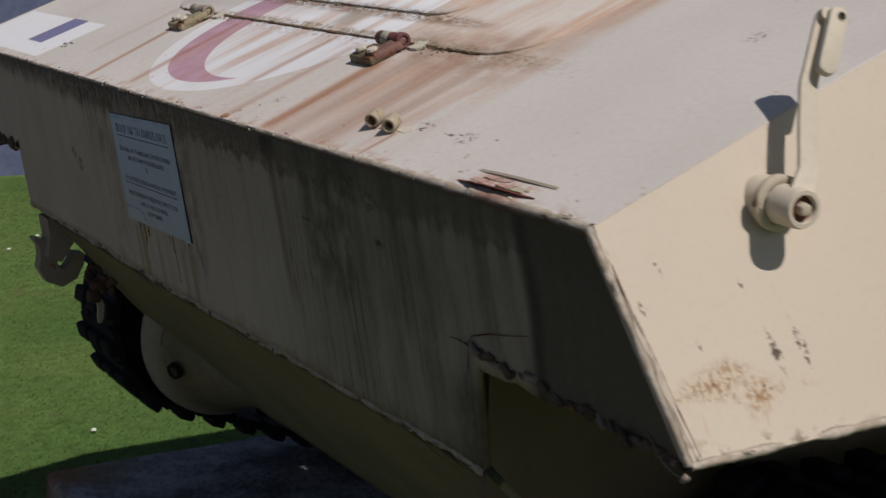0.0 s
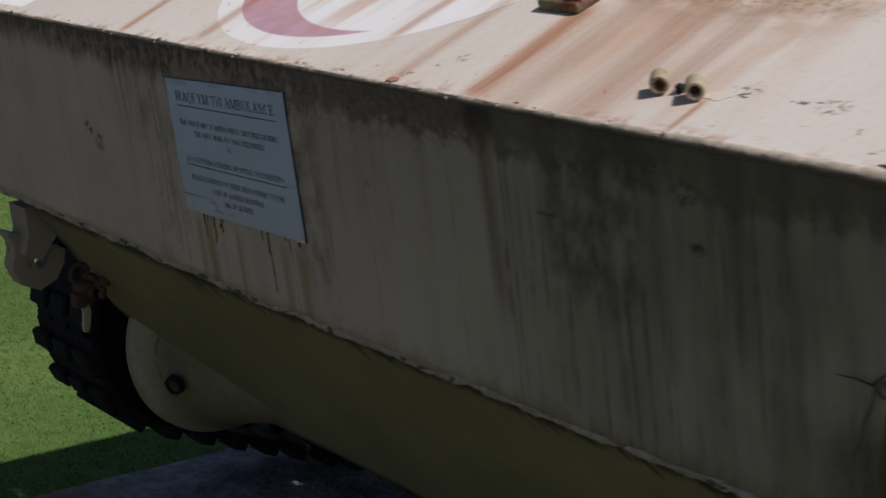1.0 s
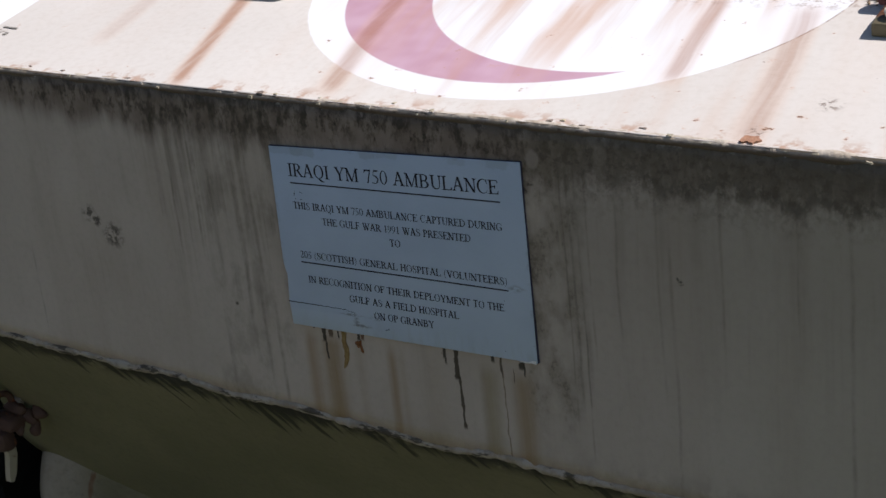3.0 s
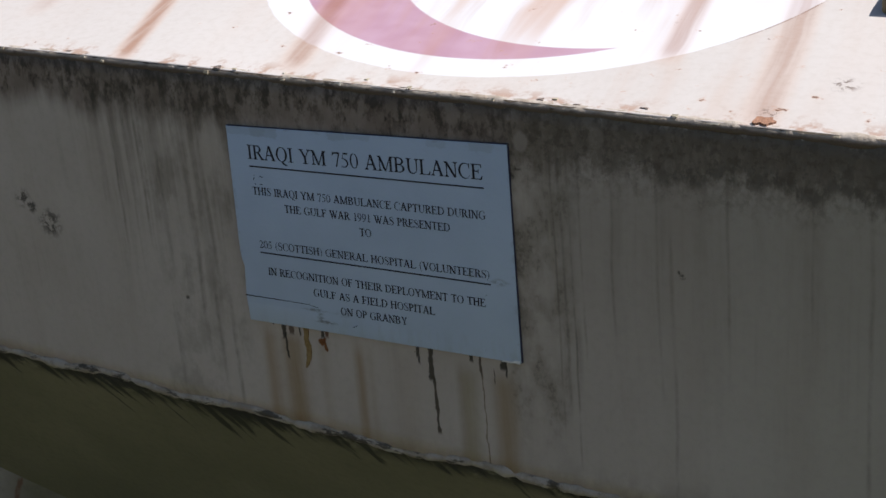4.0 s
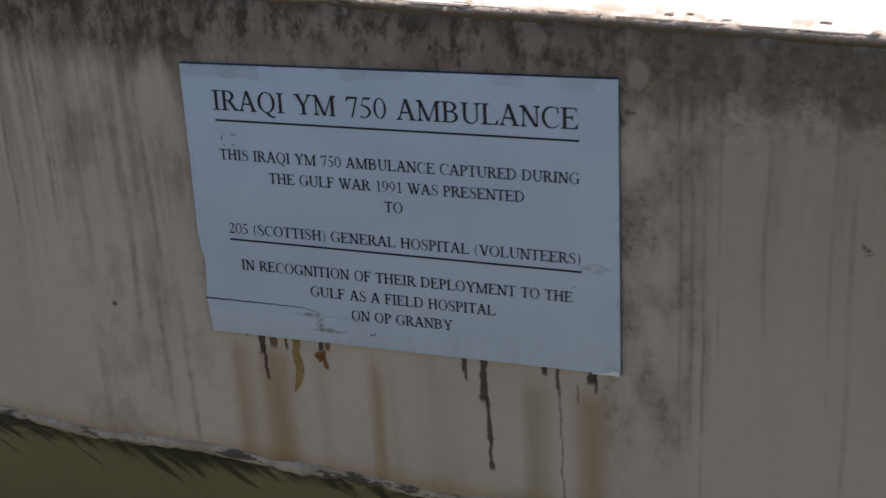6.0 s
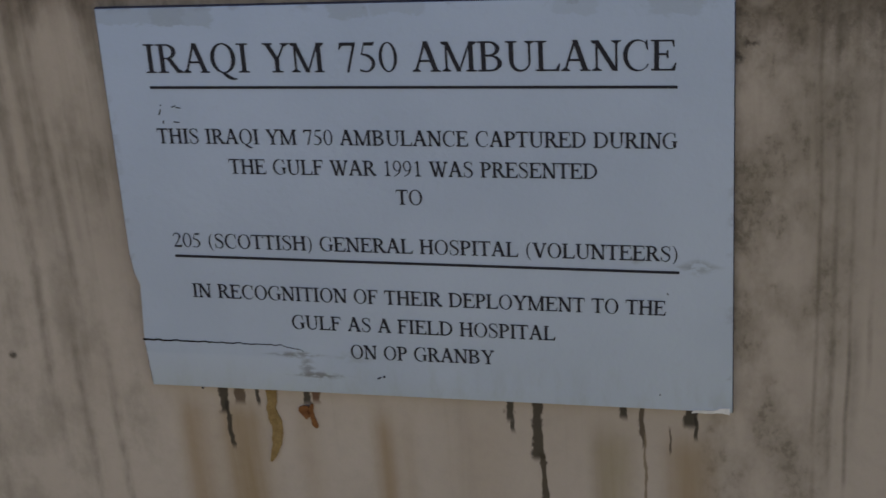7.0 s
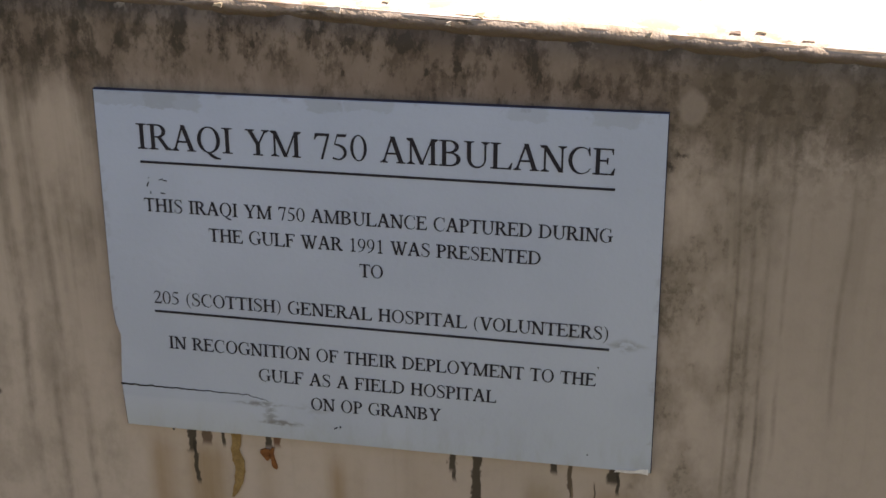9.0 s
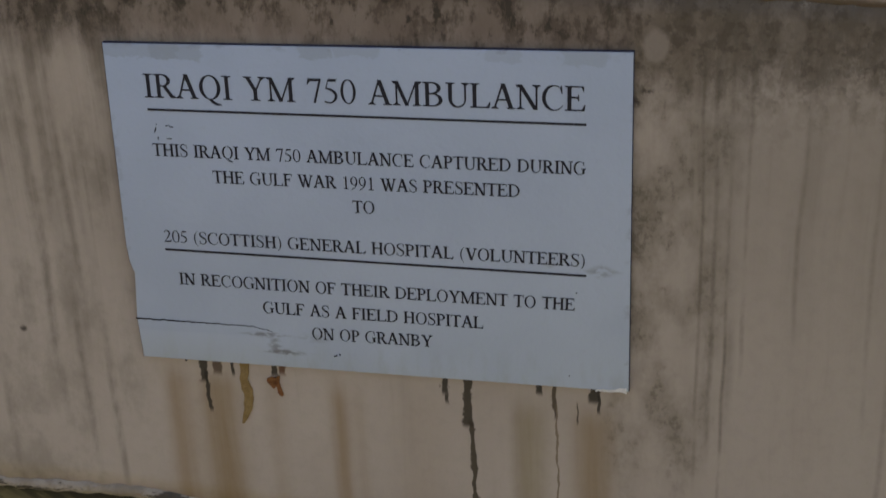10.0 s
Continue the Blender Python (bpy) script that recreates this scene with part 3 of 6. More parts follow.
def cone_paint():
    """Final drive: sand paint on the rim, dusty olive towards the hull with the cone's shading in it, x inwards."""
    g = Graph("sand_shaded_olive_paint")
    n = g.noise(g.scaled(9, 9, 9), 1, 4, 0.65)
    fine = g.noise(g.scaled(70, 70, 70), 1, 4, 0.65)
    sand = g.mix(g.step(n, 0.35, 0.65), (0.31, 0.268, 0.208), (0.37, 0.318, 0.248))
    olive = g.mix(g.step(n, 0.35, 0.65), (0.165, 0.145, 0.085), (0.215, 0.190, 0.115))
    # shading of the cone towards the hull is put into this darker tone
    k = g.step(g.add(g.x, g.mul(g.sub(n, 0.5), 0.05)), 0.055, 0.135)
    col = g.mix(k, sand, olive)
    col = g.mix(g.step(fine, 0.45, 0.8, 0.0, 0.35), col, (0.08, 0.065, 0.045))
    # worn rusty crescent and chips
    d = g.m("ABSOLUTE", g.sub(g.x, g.add(0.108, g.mul(g.sub(n, 0.5), 0.03))))
    col = g.mix(g.mul(g.step(d, 0.002, 0.006, 0.9, 0.0), g.step(g.noise(g.scaled(14, 14, 14, 3.0), 1, 4, 0.7), 0.46, 0.58)), col, (0.16, 0.085, 0.045))
    return g.done(col, 0.7, 0.0, g.add(fine, n), 0.001, 0.3)


def stained_concrete():
    g = Graph("stained_concrete")
    n = g.noise(g.scaled(5, 5, 5), 1, 6, 0.7)
    n2 = g.noise(g.scaled(38, 38, 38), 1, 5, 0.7)
    col = g.mix(g.step(n, 0.36, 0.62), (0.16, 0.148, 0.155), (0.43, 0.40, 0.42))
    col = g.mix(g.step(n2, 0.45, 0.72, 0.0, 0.7), col, (0.10, 0.09, 0.095))
    # rust and moss at the corner
    d = g.add(g.dist(g.x, -0.44, g.y, 0.26), g.mul(g.sub(n, 0.5), 0.35))
    col = g.mix(g.step(d, 0.03, 0.20, 0.9, 0.0), col, (0.27, 0.105, 0.05))
    d = g.add(g.dist(g.x, -0.36, g.y, 0.40), g.mul(g.sub(n, 0.5), 0.5))
    col = g.mix(g.step(d, 0.05, 0.25, 0.5, 0.0), col, (0.25, 0.19, 0.10))
    return g.done(col, 0.95, 0.0, g.add(n, g.mul(n2, 0.6)), 0.015, 0.2)


def plaque_paint():
    """Pale blue-grey enamel: x across, y up, from the plaque's middle."""
    g = Graph("blue_grey_enamel")
    big = g.noise(g.scaled(9, 9, 9), 1, 3)
    fine = g.noise(g.scaled(160, 160, 160), 1, 3, 0.6)
    col = g.mix(g.step(big, 0.3, 0.7), (0.402, 0.485, 0.578), (0.446, 0.530, 0.622))
    col = g.mix(g.step(fine, 0.55, 0.85, 0.0, 0.15), col, (0.33, 0.36, 0.38))
    # dirt wash along the bottom and dull patches at the top edge
    low = g.mul(g.step(g.y, -0.125, -0.085, 1.0, 0.0), g.step(g.noise(g.scaled(60, 18, 1), 1, 4, 0.65), 0.45, 0.7))
    col = g.mix(g.mul(low, 0.42), col, (0.33, 0.37, 0.37))
    col = g.mix(g.mul(g.step(g.y, -0.0985, -0.0955, 0.30, 0.0), g.step(g.x, -0.10, -0.06, 1.0, 0.0)), col, (0.50, 0.58, 0.66))
    edge = g.mul(g.sub(g.noise(g.scaled(75, 150, 1), 1, 5, 0.7), 0.5), 0.016)
    for x0, x1, y0, a in ((-0.20, -0.130, 0.1150, 0.36), (-0.150, -0.112, 0.1150, 0.42), (-0.044, -0.020, 0.1185, 0.42), (-0.018, 0.012, 0.1205, 0.32), (0.085, 0.108, 0.1195, 0.26), (0.136, 0.164, 0.1190, 0.34)):
        tape = g.mul(g.band(g.add(g.x, edge), x0, x1, 0.0015), g.step(g.add(g.y, edge), y0 - 0.0008, y0 + 0.0008))
        col = g.mix(g.mul(tape, a), col, (0.285, 0.325, 0.345))
    for x0, y0, kx, ky, r, a in ((-0.0830, -0.0950, 0.45, 3.0, 0.012, 0.80), (-0.0760, -0.1030, 1.2, 0.8, 0.010, 0.65), (-0.0690, -0.1090, 0.5, 2.6, 0.013, 0.85), (0.1640, -0.0290, 0.7, 1.7, 0.013, 0.55), (-0.045, -0.096, 0.5, 2.0, 0.012, 0.25), (0.128, -0.0255, 0.8, 2.0, 0.008, 0.35)):
        d = g.add(g.mul(g.m("ABSOLUTE", g.sub(g.x, x0)), kx), g.mul(g.m("ABSOLUTE", g.sub(g.y, y0)), ky))
        col = g.mix(g.mul(g.step(d, r * 0.2, r, a, 0.0), g.step(g.noise(g.scaled(150, 300, 1), 1, 4), 0.38, 0.58)), col, (0.17, 0.18, 0.18))
    rim = g.big(g.step(g.m("ABSOLUTE", g.x), 0.178, 0.184), g.step(g.m("ABSOLUTE", g.y), 0.121, 0.126))
    col = g.mix(g.mul(rim, g.step(g.noise(g.scaled(70, 70, 70), 1, 4, 0.7), 0.52, 0.62), 0.3), col, (0.20, 0.20, 0.22))
    return g.done(col, g.step(big, 0.3, 0.7, 0.38, 0.5), 0.0, fine, 0.0003, 0.5)


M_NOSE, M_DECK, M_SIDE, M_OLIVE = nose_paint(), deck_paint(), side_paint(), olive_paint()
M_TOPBEAD, M_LOWBEAD = bead_paint("chipped_bead", 0.015, (0.50, 0.435, 0.365), (0.36, 0.295, 0.23), 0.92), bead_paint("grimy_bead", 0.075, (0.40, 0.35, 0.275), (0.29, 0.245, 0.18))
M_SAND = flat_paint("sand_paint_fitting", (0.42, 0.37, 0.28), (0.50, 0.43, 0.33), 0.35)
M_SANDCLEAN = flat_paint("sand_paint_fitting_clean", (0.53, 0.46, 0.37), (0.58, 0.51, 0.41), 0.12)
M_CONE = cone_paint()
M_WORN = flat_paint("worn_mossy_paint", (0.36, 0.31, 0.22), (0.45, 0.38, 0.28), 0.85)
M_HOOK = flat_paint("grimy_hook_paint", (0.27, 0.225, 0.175), (0.35, 0.295, 0.23), 0.30)
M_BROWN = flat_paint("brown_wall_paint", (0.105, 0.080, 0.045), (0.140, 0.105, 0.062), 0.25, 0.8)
M_HINGE = flat_paint("olive_mossy_paint", (0.085, 0.07, 0.04), (0.26, 0.22, 0.14), 0.62)
M_PALEFIT = flat_paint("pale_chipped_paint", (0.55, 0.50, 0.42), (0.62, 0.57, 0.48), 0.22)
M_SLEEVE = flat_paint("worn_sleeve_paint", (0.40, 0.37, 0.29), (0.50, 0.46, 0.38), 0.35)
M_TUBE = flat_paint("olive_cream_paint", (0.42, 0.365, 0.265), (0.50, 0.44, 0.335), 0.4)
M_GREYCHIP = flat_paint("grey_primer", (0.17, 0.155, 0.14), (0.25, 0.23, 0.205), 0.25)
M_PINK = flat_paint("pink_flaking_paint", (0.36, 0.19, 0.155), (0.52, 0.36, 0.30), 0.42)
M_KNUCKLE = flat_paint("dull_red_flaking_paint", (0.17, 0.085, 0.070), (0.33, 0.20, 0.165), 0.62)
M_TUBEWORN = flat_paint("worn_tube_paint", (0.33, 0.275, 0.185), (0.47, 0.41, 0.31), 0.48)
M_MOSSY = flat_paint("mossy_cream_paint", (0.25, 0.205, 0.125), (0.50, 0.435, 0.32), 0.60)
M_RUST = rust_metal()
M_CRUMB = plain_rough("rust_crumbs", (0.16, 0.10, 0.06), (0.30, 0.24, 0.15), 160, 0.9, 0.001)
M_CHIP = plain_rough("broken_pinkish_paint", (0.15, 0.115, 0.095), (0.30, 0.24, 0.20), 26, 0.85, 0.003)
M_TORN = plain_rough("torn_plate_edge", (0.035, 0.025, 0.018), (0.15, 0.11, 0.08), 22, 0.85, 0.006)
M_SCALE = plain_rough("orange_rust_scale", (0.36, 0.19, 0.12), (0.45, 0.27, 0.19), 30, 0.9, 0.004)
M_OXIDE = flat_paint("red_oxide", (0.13, 0.045, 0.05), (0.19, 0.075, 0.07), 0.3, 0.65)
M_TRACK = plain_rough("track_steel", (0.006, 0.006, 0.008), (0.013, 0.012, 0.016), 9, 0.8, 0.006)
M_BLACK = plain_rough("dark_steel", (0.012, 0.011, 0.011), (0.022, 0.020, 0.018), 9, 0.85)
M_CONC = stained_concrete()
M_TEXT = plain_rough("black_enamel", (0.016, 0.018, 0.027), (0.024, 0.026, 0.036), 60, 0.5, 0.0003)
M_PLAQUE = plaque_paint()
M_PLAQUE_EDGE = plain_rough("plaque_edge", (0.03, 0.03, 0.06), (0.05, 0.05, 0.08), 60, 0.5, 0.0004)


def grass_ground():
    g = Graph("meadow_ground")
    a = g.noise(g.scaled(0.9, 0.9, 0.9), 1, 5, 0.6)
    b = g.noise(g.scaled(12, 12, 12), 1, 5, 0.7)
    col = g.mix(g.step(a, 0.35, 0.65), (0.074, 0.140, 0.032), (0.115, 0.182, 0.048))
    col = g.mix(g.step(b, 0.42, 0.72, 0.0, 0.6), col, (0.035, 0.060, 0.014))
    col = g.mix(g.mul(g.step(g.noise(g.scaled(2.3, 2.3, 2.3), 1, 4, 0.7), 0.60, 0.72), 0.55), col, (0.12, 0.10, 0.045))
    return g.done(col, 0.9, 0.0, b, 0.03, 0.2)


def grass_blade():
    g = Graph("grass_blades")
    info = g.t.nodes.new("ShaderNodeNewGeometry")
    r = info.outputs["Random Per Island"]
    col = g.mix(r, (0.076, 0.146, 0.034), (0.145, 0.216, 0.066))
    a = g.noise(g.scaled(1.4, 1.4, 1.4), 1, 4, 0.6)
    col = g.mix(g.step(a, 0.46, 0.66, 0.0, 0.75), col, (0.165, 0.195, 0.058))
    col = g.mix(g.step(g.noise(g.scaled(5.5, 5.5, 5.5, 3.0), 1, 4, 0.65), 0.52, 0.68, 0.0, 0.6), col, (0.050, 0.105, 0.022))
    col = g.mix(g.mul(g.step(g.noise(g.scaled(1.9, 1.9, 1.9, 5.0), 1, 5, 0.7), 0.58, 0.68), 0.55), col, (0.17, 0.115, 0.050))
    return g.done(col, 0.7, 0.0, None, 0.001, 0.25)


M_GROUND, M_BLADE = grass_ground(), grass_blade()
M_PETAL = plain_rough("petal_white", (0.75, 0.75, 0.70), (0.80, 0.80, 0.75), 40, 0.7, 0.001)
M_WALL = plain_rough("blue_grey_cladding", (0.10, 0.115, 0.205), (0.135, 0.15, 0.25), 1.5, 0.7, 0.003)
M_PALE = plain_rough("pale_trim", (0.55, 0.48, 0.46), (0.60, 0.53, 0.50), 5, 0.7, 0.001)
M_ROOF = plain_rough("grey_roof", (0.10, 0.10, 0.11), (0.14, 0.14, 0.15), 4, 0.8, 0.004)


# ---------------------------------------------------------------- mesh tools
def part(name, bm, material, parent, label="", matrix=None, kind="", smooth=False):
    me = bpy.data.meshes.new(name)
    if isinstance(bm, bmesh.types.BMesh):
        bmesh.ops.recalc_face_normals(bm, faces=bm.faces)
        bm.to_mesh(me)
        bm.free()
    else:
        me.from_pydata(*bm)
    me.materials.append(material)
    me.shade_smooth()
    if not smooth:
        me.set_sharp_from_angle(angle=radians(38))
    ob = new(name, me)
    if parent is not None:
        ob.parent = parent
    if matrix is not None:
        ob.matrix_world = matrix
        ob.matrix_basis = (world_of(parent).inverted() if parent is not None else Matrix()) @ matrix
    return tagged(ob, label, kind=kind)


def world_of(ob):
    m = Matrix()
    while ob is not None:
        m = ob.matrix_basis @ m
        ob = ob.parent
    return m


def thing(name, label, category, m=None, group="", kind=""):
    ob = new(name)
    ob.empty_display_size = 0.1
    if m is not None:
        ob.matrix_basis = m
    return tagged(ob, label, category, group, kind)


def add_box(bm, x0, x1, y0, y1, z0, z1, bevel=0.0, seg=1, m=None):
    vs = [bm.verts.new((x, y, z)) for x in (x0, x1) for y in (y0, y1) for z in (z0, z1)]
    fs = [bm.faces.new([vs[i] for i in q]) for q in ((0, 1, 3, 2), (4, 6, 7, 5), (0, 4, 5, 1), (2, 3, 7, 6), (0, 2, 6, 4), (1, 5, 7, 3))]
    geo = vs
    if bevel:
        es = list({e for f in fs for e in f.edges})
        r = bmesh.ops.bevel(bm, geom=es, offset=bevel, segments=seg, affect="EDGES", profile=0.5)
        geo = list({v for f in r["faces"] for v in f.verts} | {v for v in vs if v.is_valid})
    if m is not None:
        bmesh.ops.transform(bm, matrix=m, verts=geo)
    return geo


def add_cyl(bm, r0, r1, length, m, seg=24, bevel=0.0, caps=True):
    """A cylinder from the origin of m along its z."""
    r = bmesh.ops.create_cone(bm, cap_ends=caps, segments=seg, radius1=r0, radius2=r1, depth=length, matrix=Matrix.Translation((0, 0, length / 2)))
    vs = r["verts"]
    if bevel:
        es = [e for e in {e for v in vs for e in v.link_edges} if len(e.link_faces) == 2 and e.calc_face_angle(0) > 0.8]
        b = bmesh.ops.bevel(bm, geom=es, offset=bevel, segments=2, affect="EDGES", profile=0.5)
        vs = list({v for f in b["faces"] for v in f.verts} | {v for v in vs if v.is_valid})
        vs = list({v for s in vs for f in s.link_faces for v in f.verts})
    bmesh.ops.transform(bm, matrix=m, verts=vs)
    return vs


def box(*a, **k):
    bm = bmesh.new()
    add_box(bm, *a, **k)
    return bm


def cyl(*a, **k):
    bm = bmesh.new()
    add_cyl(bm, *a, **k)
    return bm


def aim(at, way):
    """A pose at a point whose z looks along way."""
    return Matrix.Translation(at) @ Vector(way).to_track_quat("Z", "Y").to_matrix().to_4x4()


def rough(bm, amount, scale):
    for v in bm.verts:
        v.co += Vector(noise.noise_vector(v.co * scale)) * amount


def bead(x0, x1, r, lumps, seed, steps, wander=0.0, grow=0.0, rise=lambda x: 0.0):
    """A lumpy weld bead along x, as vertices and faces."""
    n = 8
    vs, fs = [], []
    for i in range(steps + 1):
        x = x0 + (x1 - x0) * i / steps
        rr = r * (1 + lumps * noise.noise((x * 24, seed, 0)) + 0.6 * lumps * noise.noise((x * 75, seed, 3)))
        rr *= 1 + grow * min(1.0, max(0.0, (x - 1.8) / 0.4))
        dz = wander * noise.noise((x * 9, seed, 7)) + rise(x)
        for k in range(n):
            a = 2 * math.pi * k / n
            j = 1 + 0.25 * lumps * noise.noise((x * 60, k * 1.7, seed))
            vs.append((x, rr * j * math.cos(a), dz + rr * j * math.sin(a)))
    for i in range(steps):
        for k in range(n):
            a, b = i * n + k, i * n + (k + 1) % n
            fs.append((a, b, b + n, a + n))
    return vs, [], fs


# ---------------------------------------------------------------- ground
NOSE_Z, LEFT, WIDE = 1.5, -0.42, 2.6
SLANT = 0.576
LEAN, DECK, BOW = 9.2, 22.5, 46.5
SLAB_Z = 0.10
LAWN = -0.50

n = 120
gv = [(-300 + 600 * (i / n) if 0 < i < n else (-300 if i == 0 else 300), -300 + 600 * j / n, LAWN) for i in range(n + 1) for j in range(n + 1)]
gf = [(i * (n + 1) + j, (i + 1) * (n + 1) + j, (i + 1) * (n + 1) + j + 1, i * (n + 1) + j + 1) for i in range(n) for j in range(n)]
ground = part("ground", (gv, [], gf), M_GROUND, None, "short mown meadow grass with bare earthy patches", kind="structure")


def blades(count, x0, x1, y0, y1, tall, seed):
    rng = np.random.default_rng(seed)
    x, y = rng.uniform(x0, x1, count), rng.uniform(y0, y1, count)
    h, a = tall * rng.uniform(0.4, 1.2, count), rng.uniform(0, 2 * np.pi, count)
    w = 0.0026 * rng.uniform(0.7, 1.6, count)
    lean = h * rng.uniform(0.1, 0.9, count)
    b = rng.uniform(0, 2 * np.pi, count)
    p0 = np.stack([x - w * np.cos(a), y - w * np.sin(a), 0 * x + LAWN], 1)
    p1 = np.stack([x + w * np.cos(a), y + w * np.sin(a), 0 * x + LAWN], 1)
    p2 = np.stack([x + lean * np.cos(b), y + lean * np.sin(b), h + LAWN], 1)
    vs = np.stack([p0, p1, p2], 1).reshape(-1, 3)
    return vs.tolist(), [], np.arange(3 * count).reshape(-1, 3).tolist()


# unseen ground, added to bounce warm neutral light onto the nose plate
bounce_mat = plain_rough("tan_reflector", (0.090, 0.078, 0.064), (0.125, 0.108, 0.090), 14, 0.95, 0.01)
part("bounce_ground", box(-14, 16, -16, -0.45, LAWN - 0.05, 0.015), bounce_mat, None, "unseen tan ground added to bounce light onto the nose", kind="structure")

grass = part("grass", blades(240000, -9.5, -0.47, -0.44, 4.6, 0.011, 3), M_BLADE, None, "short green grass blades of a mown meadow", kind="stuff")
tagged(grass, category="grass")
edge_grass = part("tall_grass", blades(7000, -0.66, -0.47, 0.0, 3.2, 0.10, 5), M_BLADE, None, "longer grass tufts along the concrete slab", kind="stuff")
tagged(edge_grass, category="grass")

bm = bmesh.new()
rng = random.Random(4)
for _ in range(60):
    c = Matrix.Translation((rng.uniform(-7.5, -1.2), rng.uniform(-0.3, 4.2), LAWN + rng.uniform(0.02, 0.03)))
    bmesh.ops.create_cone(bm, cap_ends=True, segments=7, radius1=0.014, radius2=0.008, depth=0.008, matrix=c)
part("daisy", bm, M_PETAL, None, "tiny white daisies scattered in the grass", kind="stuff")

slab = thing("concrete_slab", "weathered grey concrete plinth slab under the vehicle", "slab")
bm = bmesh.new()
add_box(bm, -0.46, 3.1, 0.22, 6.2, LAWN - 0.05, SLAB_Z, 0.02, 2)
bmesh.ops.subdivide_edges(bm, edges=[e for e in bm.edges if e.calc_length() > 0.4], cuts=60, use_grid_fill=True)
rough(bm, 0.012, 6)
rough(bm, 0.007, 19)
part("slab_body", bm, M_CONC, slab)

# ---------------------------------------------------------------- distant building
house = thing("site_building", "blue-grey clad site building behind the grass", "building", pose(-9.6, 0.5, LAWN))
part("wall", box(-3.0, 0.0, -5.0, 11.0, -0.05, 3.4, 0.01), M_WALL, house)
part("roof", box(-3.2, 0.25, -5.2, 11.2, 3.4, 3.55, 0.02), M_ROOF, house)
part("corner_post", box(0.0, 0.07, 1.72, 1.89, 0.0, 3.4, 0.008), M_PALE, house, "pale painted upright post")

# ---------------------------------------------------------------- vehicle
NOSE = pose(0, 0, NOSE_Z, LEAN, 0, 0)
DECKM = pose(0, 0, NOSE_Z, DECK, 0, 0)
FACE = 0.445
low_edge = NOSE @ Vector((0, 0, -FACE))
BOWM = Matrix.Translation(low_edge) @ pose(0, 0, 0, -BOW, 0, 0)

vehicle = thing("armoured_ambulance", "sand-painted rusting armoured tracked ambulance on a concrete slab", "armoured vehicle")


def fold_x(z):
    return 2.410 + 0.33 * -z


HULL_L, HULL_R, FENDER = 0.0, 2.2875, 0.274


def seam_rise(x):
    """How far the lower seam lies above its usual height, towards one end."""
    return 0.018 * (1 - min(1.0, max(0.0, x) / 1.0))


def nose_mesh():
    """Nose plate with its two outer ends cut higher, over the tracks."""
    k = [i / 16 for i in range(17)]
    xs = [LEFT + (HULL_L - 0.004 - LEFT) * i for i in k] + [HULL_L + (HULL_R - HULL_L) * i / 110 for i in range(111)] + [HULL_R + 0.004 + (WIDE - HULL_R - 0.004) * i / 26 for i in range(27)]
    rows, vs, fs = 20, [], []
    for x in xs:
        zb = -FACE + seam_rise(x)
        if x < HULL_L or x > HULL_R:
            zb = -FENDER + 0.012 * noise.noise((x * 40, 2, 0)) + 0.006 * noise.noise((x * 130, 5, 0))
        for j in range(rows + 1):
            z = zb * j / rows
            y = 0.0025 * noise.noise((x * 3, z * 5, 1))
            xx = x
            if x > HULL_R:
                xx += SLANT * -z * (x - HULL_R) / (WIDE - HULL_R)
            elif x < HULL_L:
                xx -= SLANT * -z * (HULL_L - x) / (HULL_L - LEFT)
            if xx > fold_x(z):
                y += 0.02 * -z * min(1.0, (xx - fold_x(z)) / 0.05)
            if 0 <= x < 0.6:
                xx += 0.020 * (1 + z / FACE) * (1 - x / 0.6)
            vs.append((xx, y, z))
    for i in range(len(xs) - 1):
        for j in range(rows):
            a = i * (rows + 1) + j
            fs.append((a, a + 1, a + rows + 2, a + rows + 1))
    return vs, [], fs


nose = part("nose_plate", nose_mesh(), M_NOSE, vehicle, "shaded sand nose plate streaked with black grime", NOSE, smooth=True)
sol = nose.modifiers.new("thick", "SOLIDIFY")
sol.thickness, sol.offset = 0.014, -1.0


def grid_plate(x0, x1, y0, y1, nx, ny, wave=0.0015):
    xs = [x0, x0 + 0.002] + [x0 + (x1 - x0) * i / nx for i in range(1, nx)] + [x1 - 0.002, x1]
    ys = [y0, y0 + 0.002] + [y0 + (y1 - y0) * j / ny for j in range(1, ny)] + [y1 - 0.002, y1]
    m = len(ys)
    vs = [(x, y, wave * noise.noise((x * 2.1, y * 2.1, 4))) for x in xs for y in ys]
    fs = [(i * m + j, (i + 1) * m + j, (i + 1) * m + j + 1, i * m + j + 1) for i in range(len(xs) - 1) for j in range(m - 1)]
    return vs, [], fs


deck = part("glacis_plate", grid_plate(LEFT, WIDE, 0.0, 1.3, 60, 40), M_DECK, vehicle, "sunlit sand sloped front deck with rust runs and faded emblem", DECKM, smooth=True)
sol = deck.modifiers.new("thick", "SOLIDIFY")
sol.thickness, sol.offset = 0.014, -1.0


def rounded_outline(x0, x1, y0, y1, r, seg=8):
    pts = []
    for cx, cy, a0 in ((x1 - r, y0 + r, -90), (x1 - r, y1 - r, 0), (x0 + r, y1 - r, 90), (x0 + r, y0 + r, 180)):
        for i in range(seg + 1):
            a = radians(a0 + 90 * i / seg)
            pts.append((cx + r * math.cos(a), cy + r * math.sin(a)))
    return pts


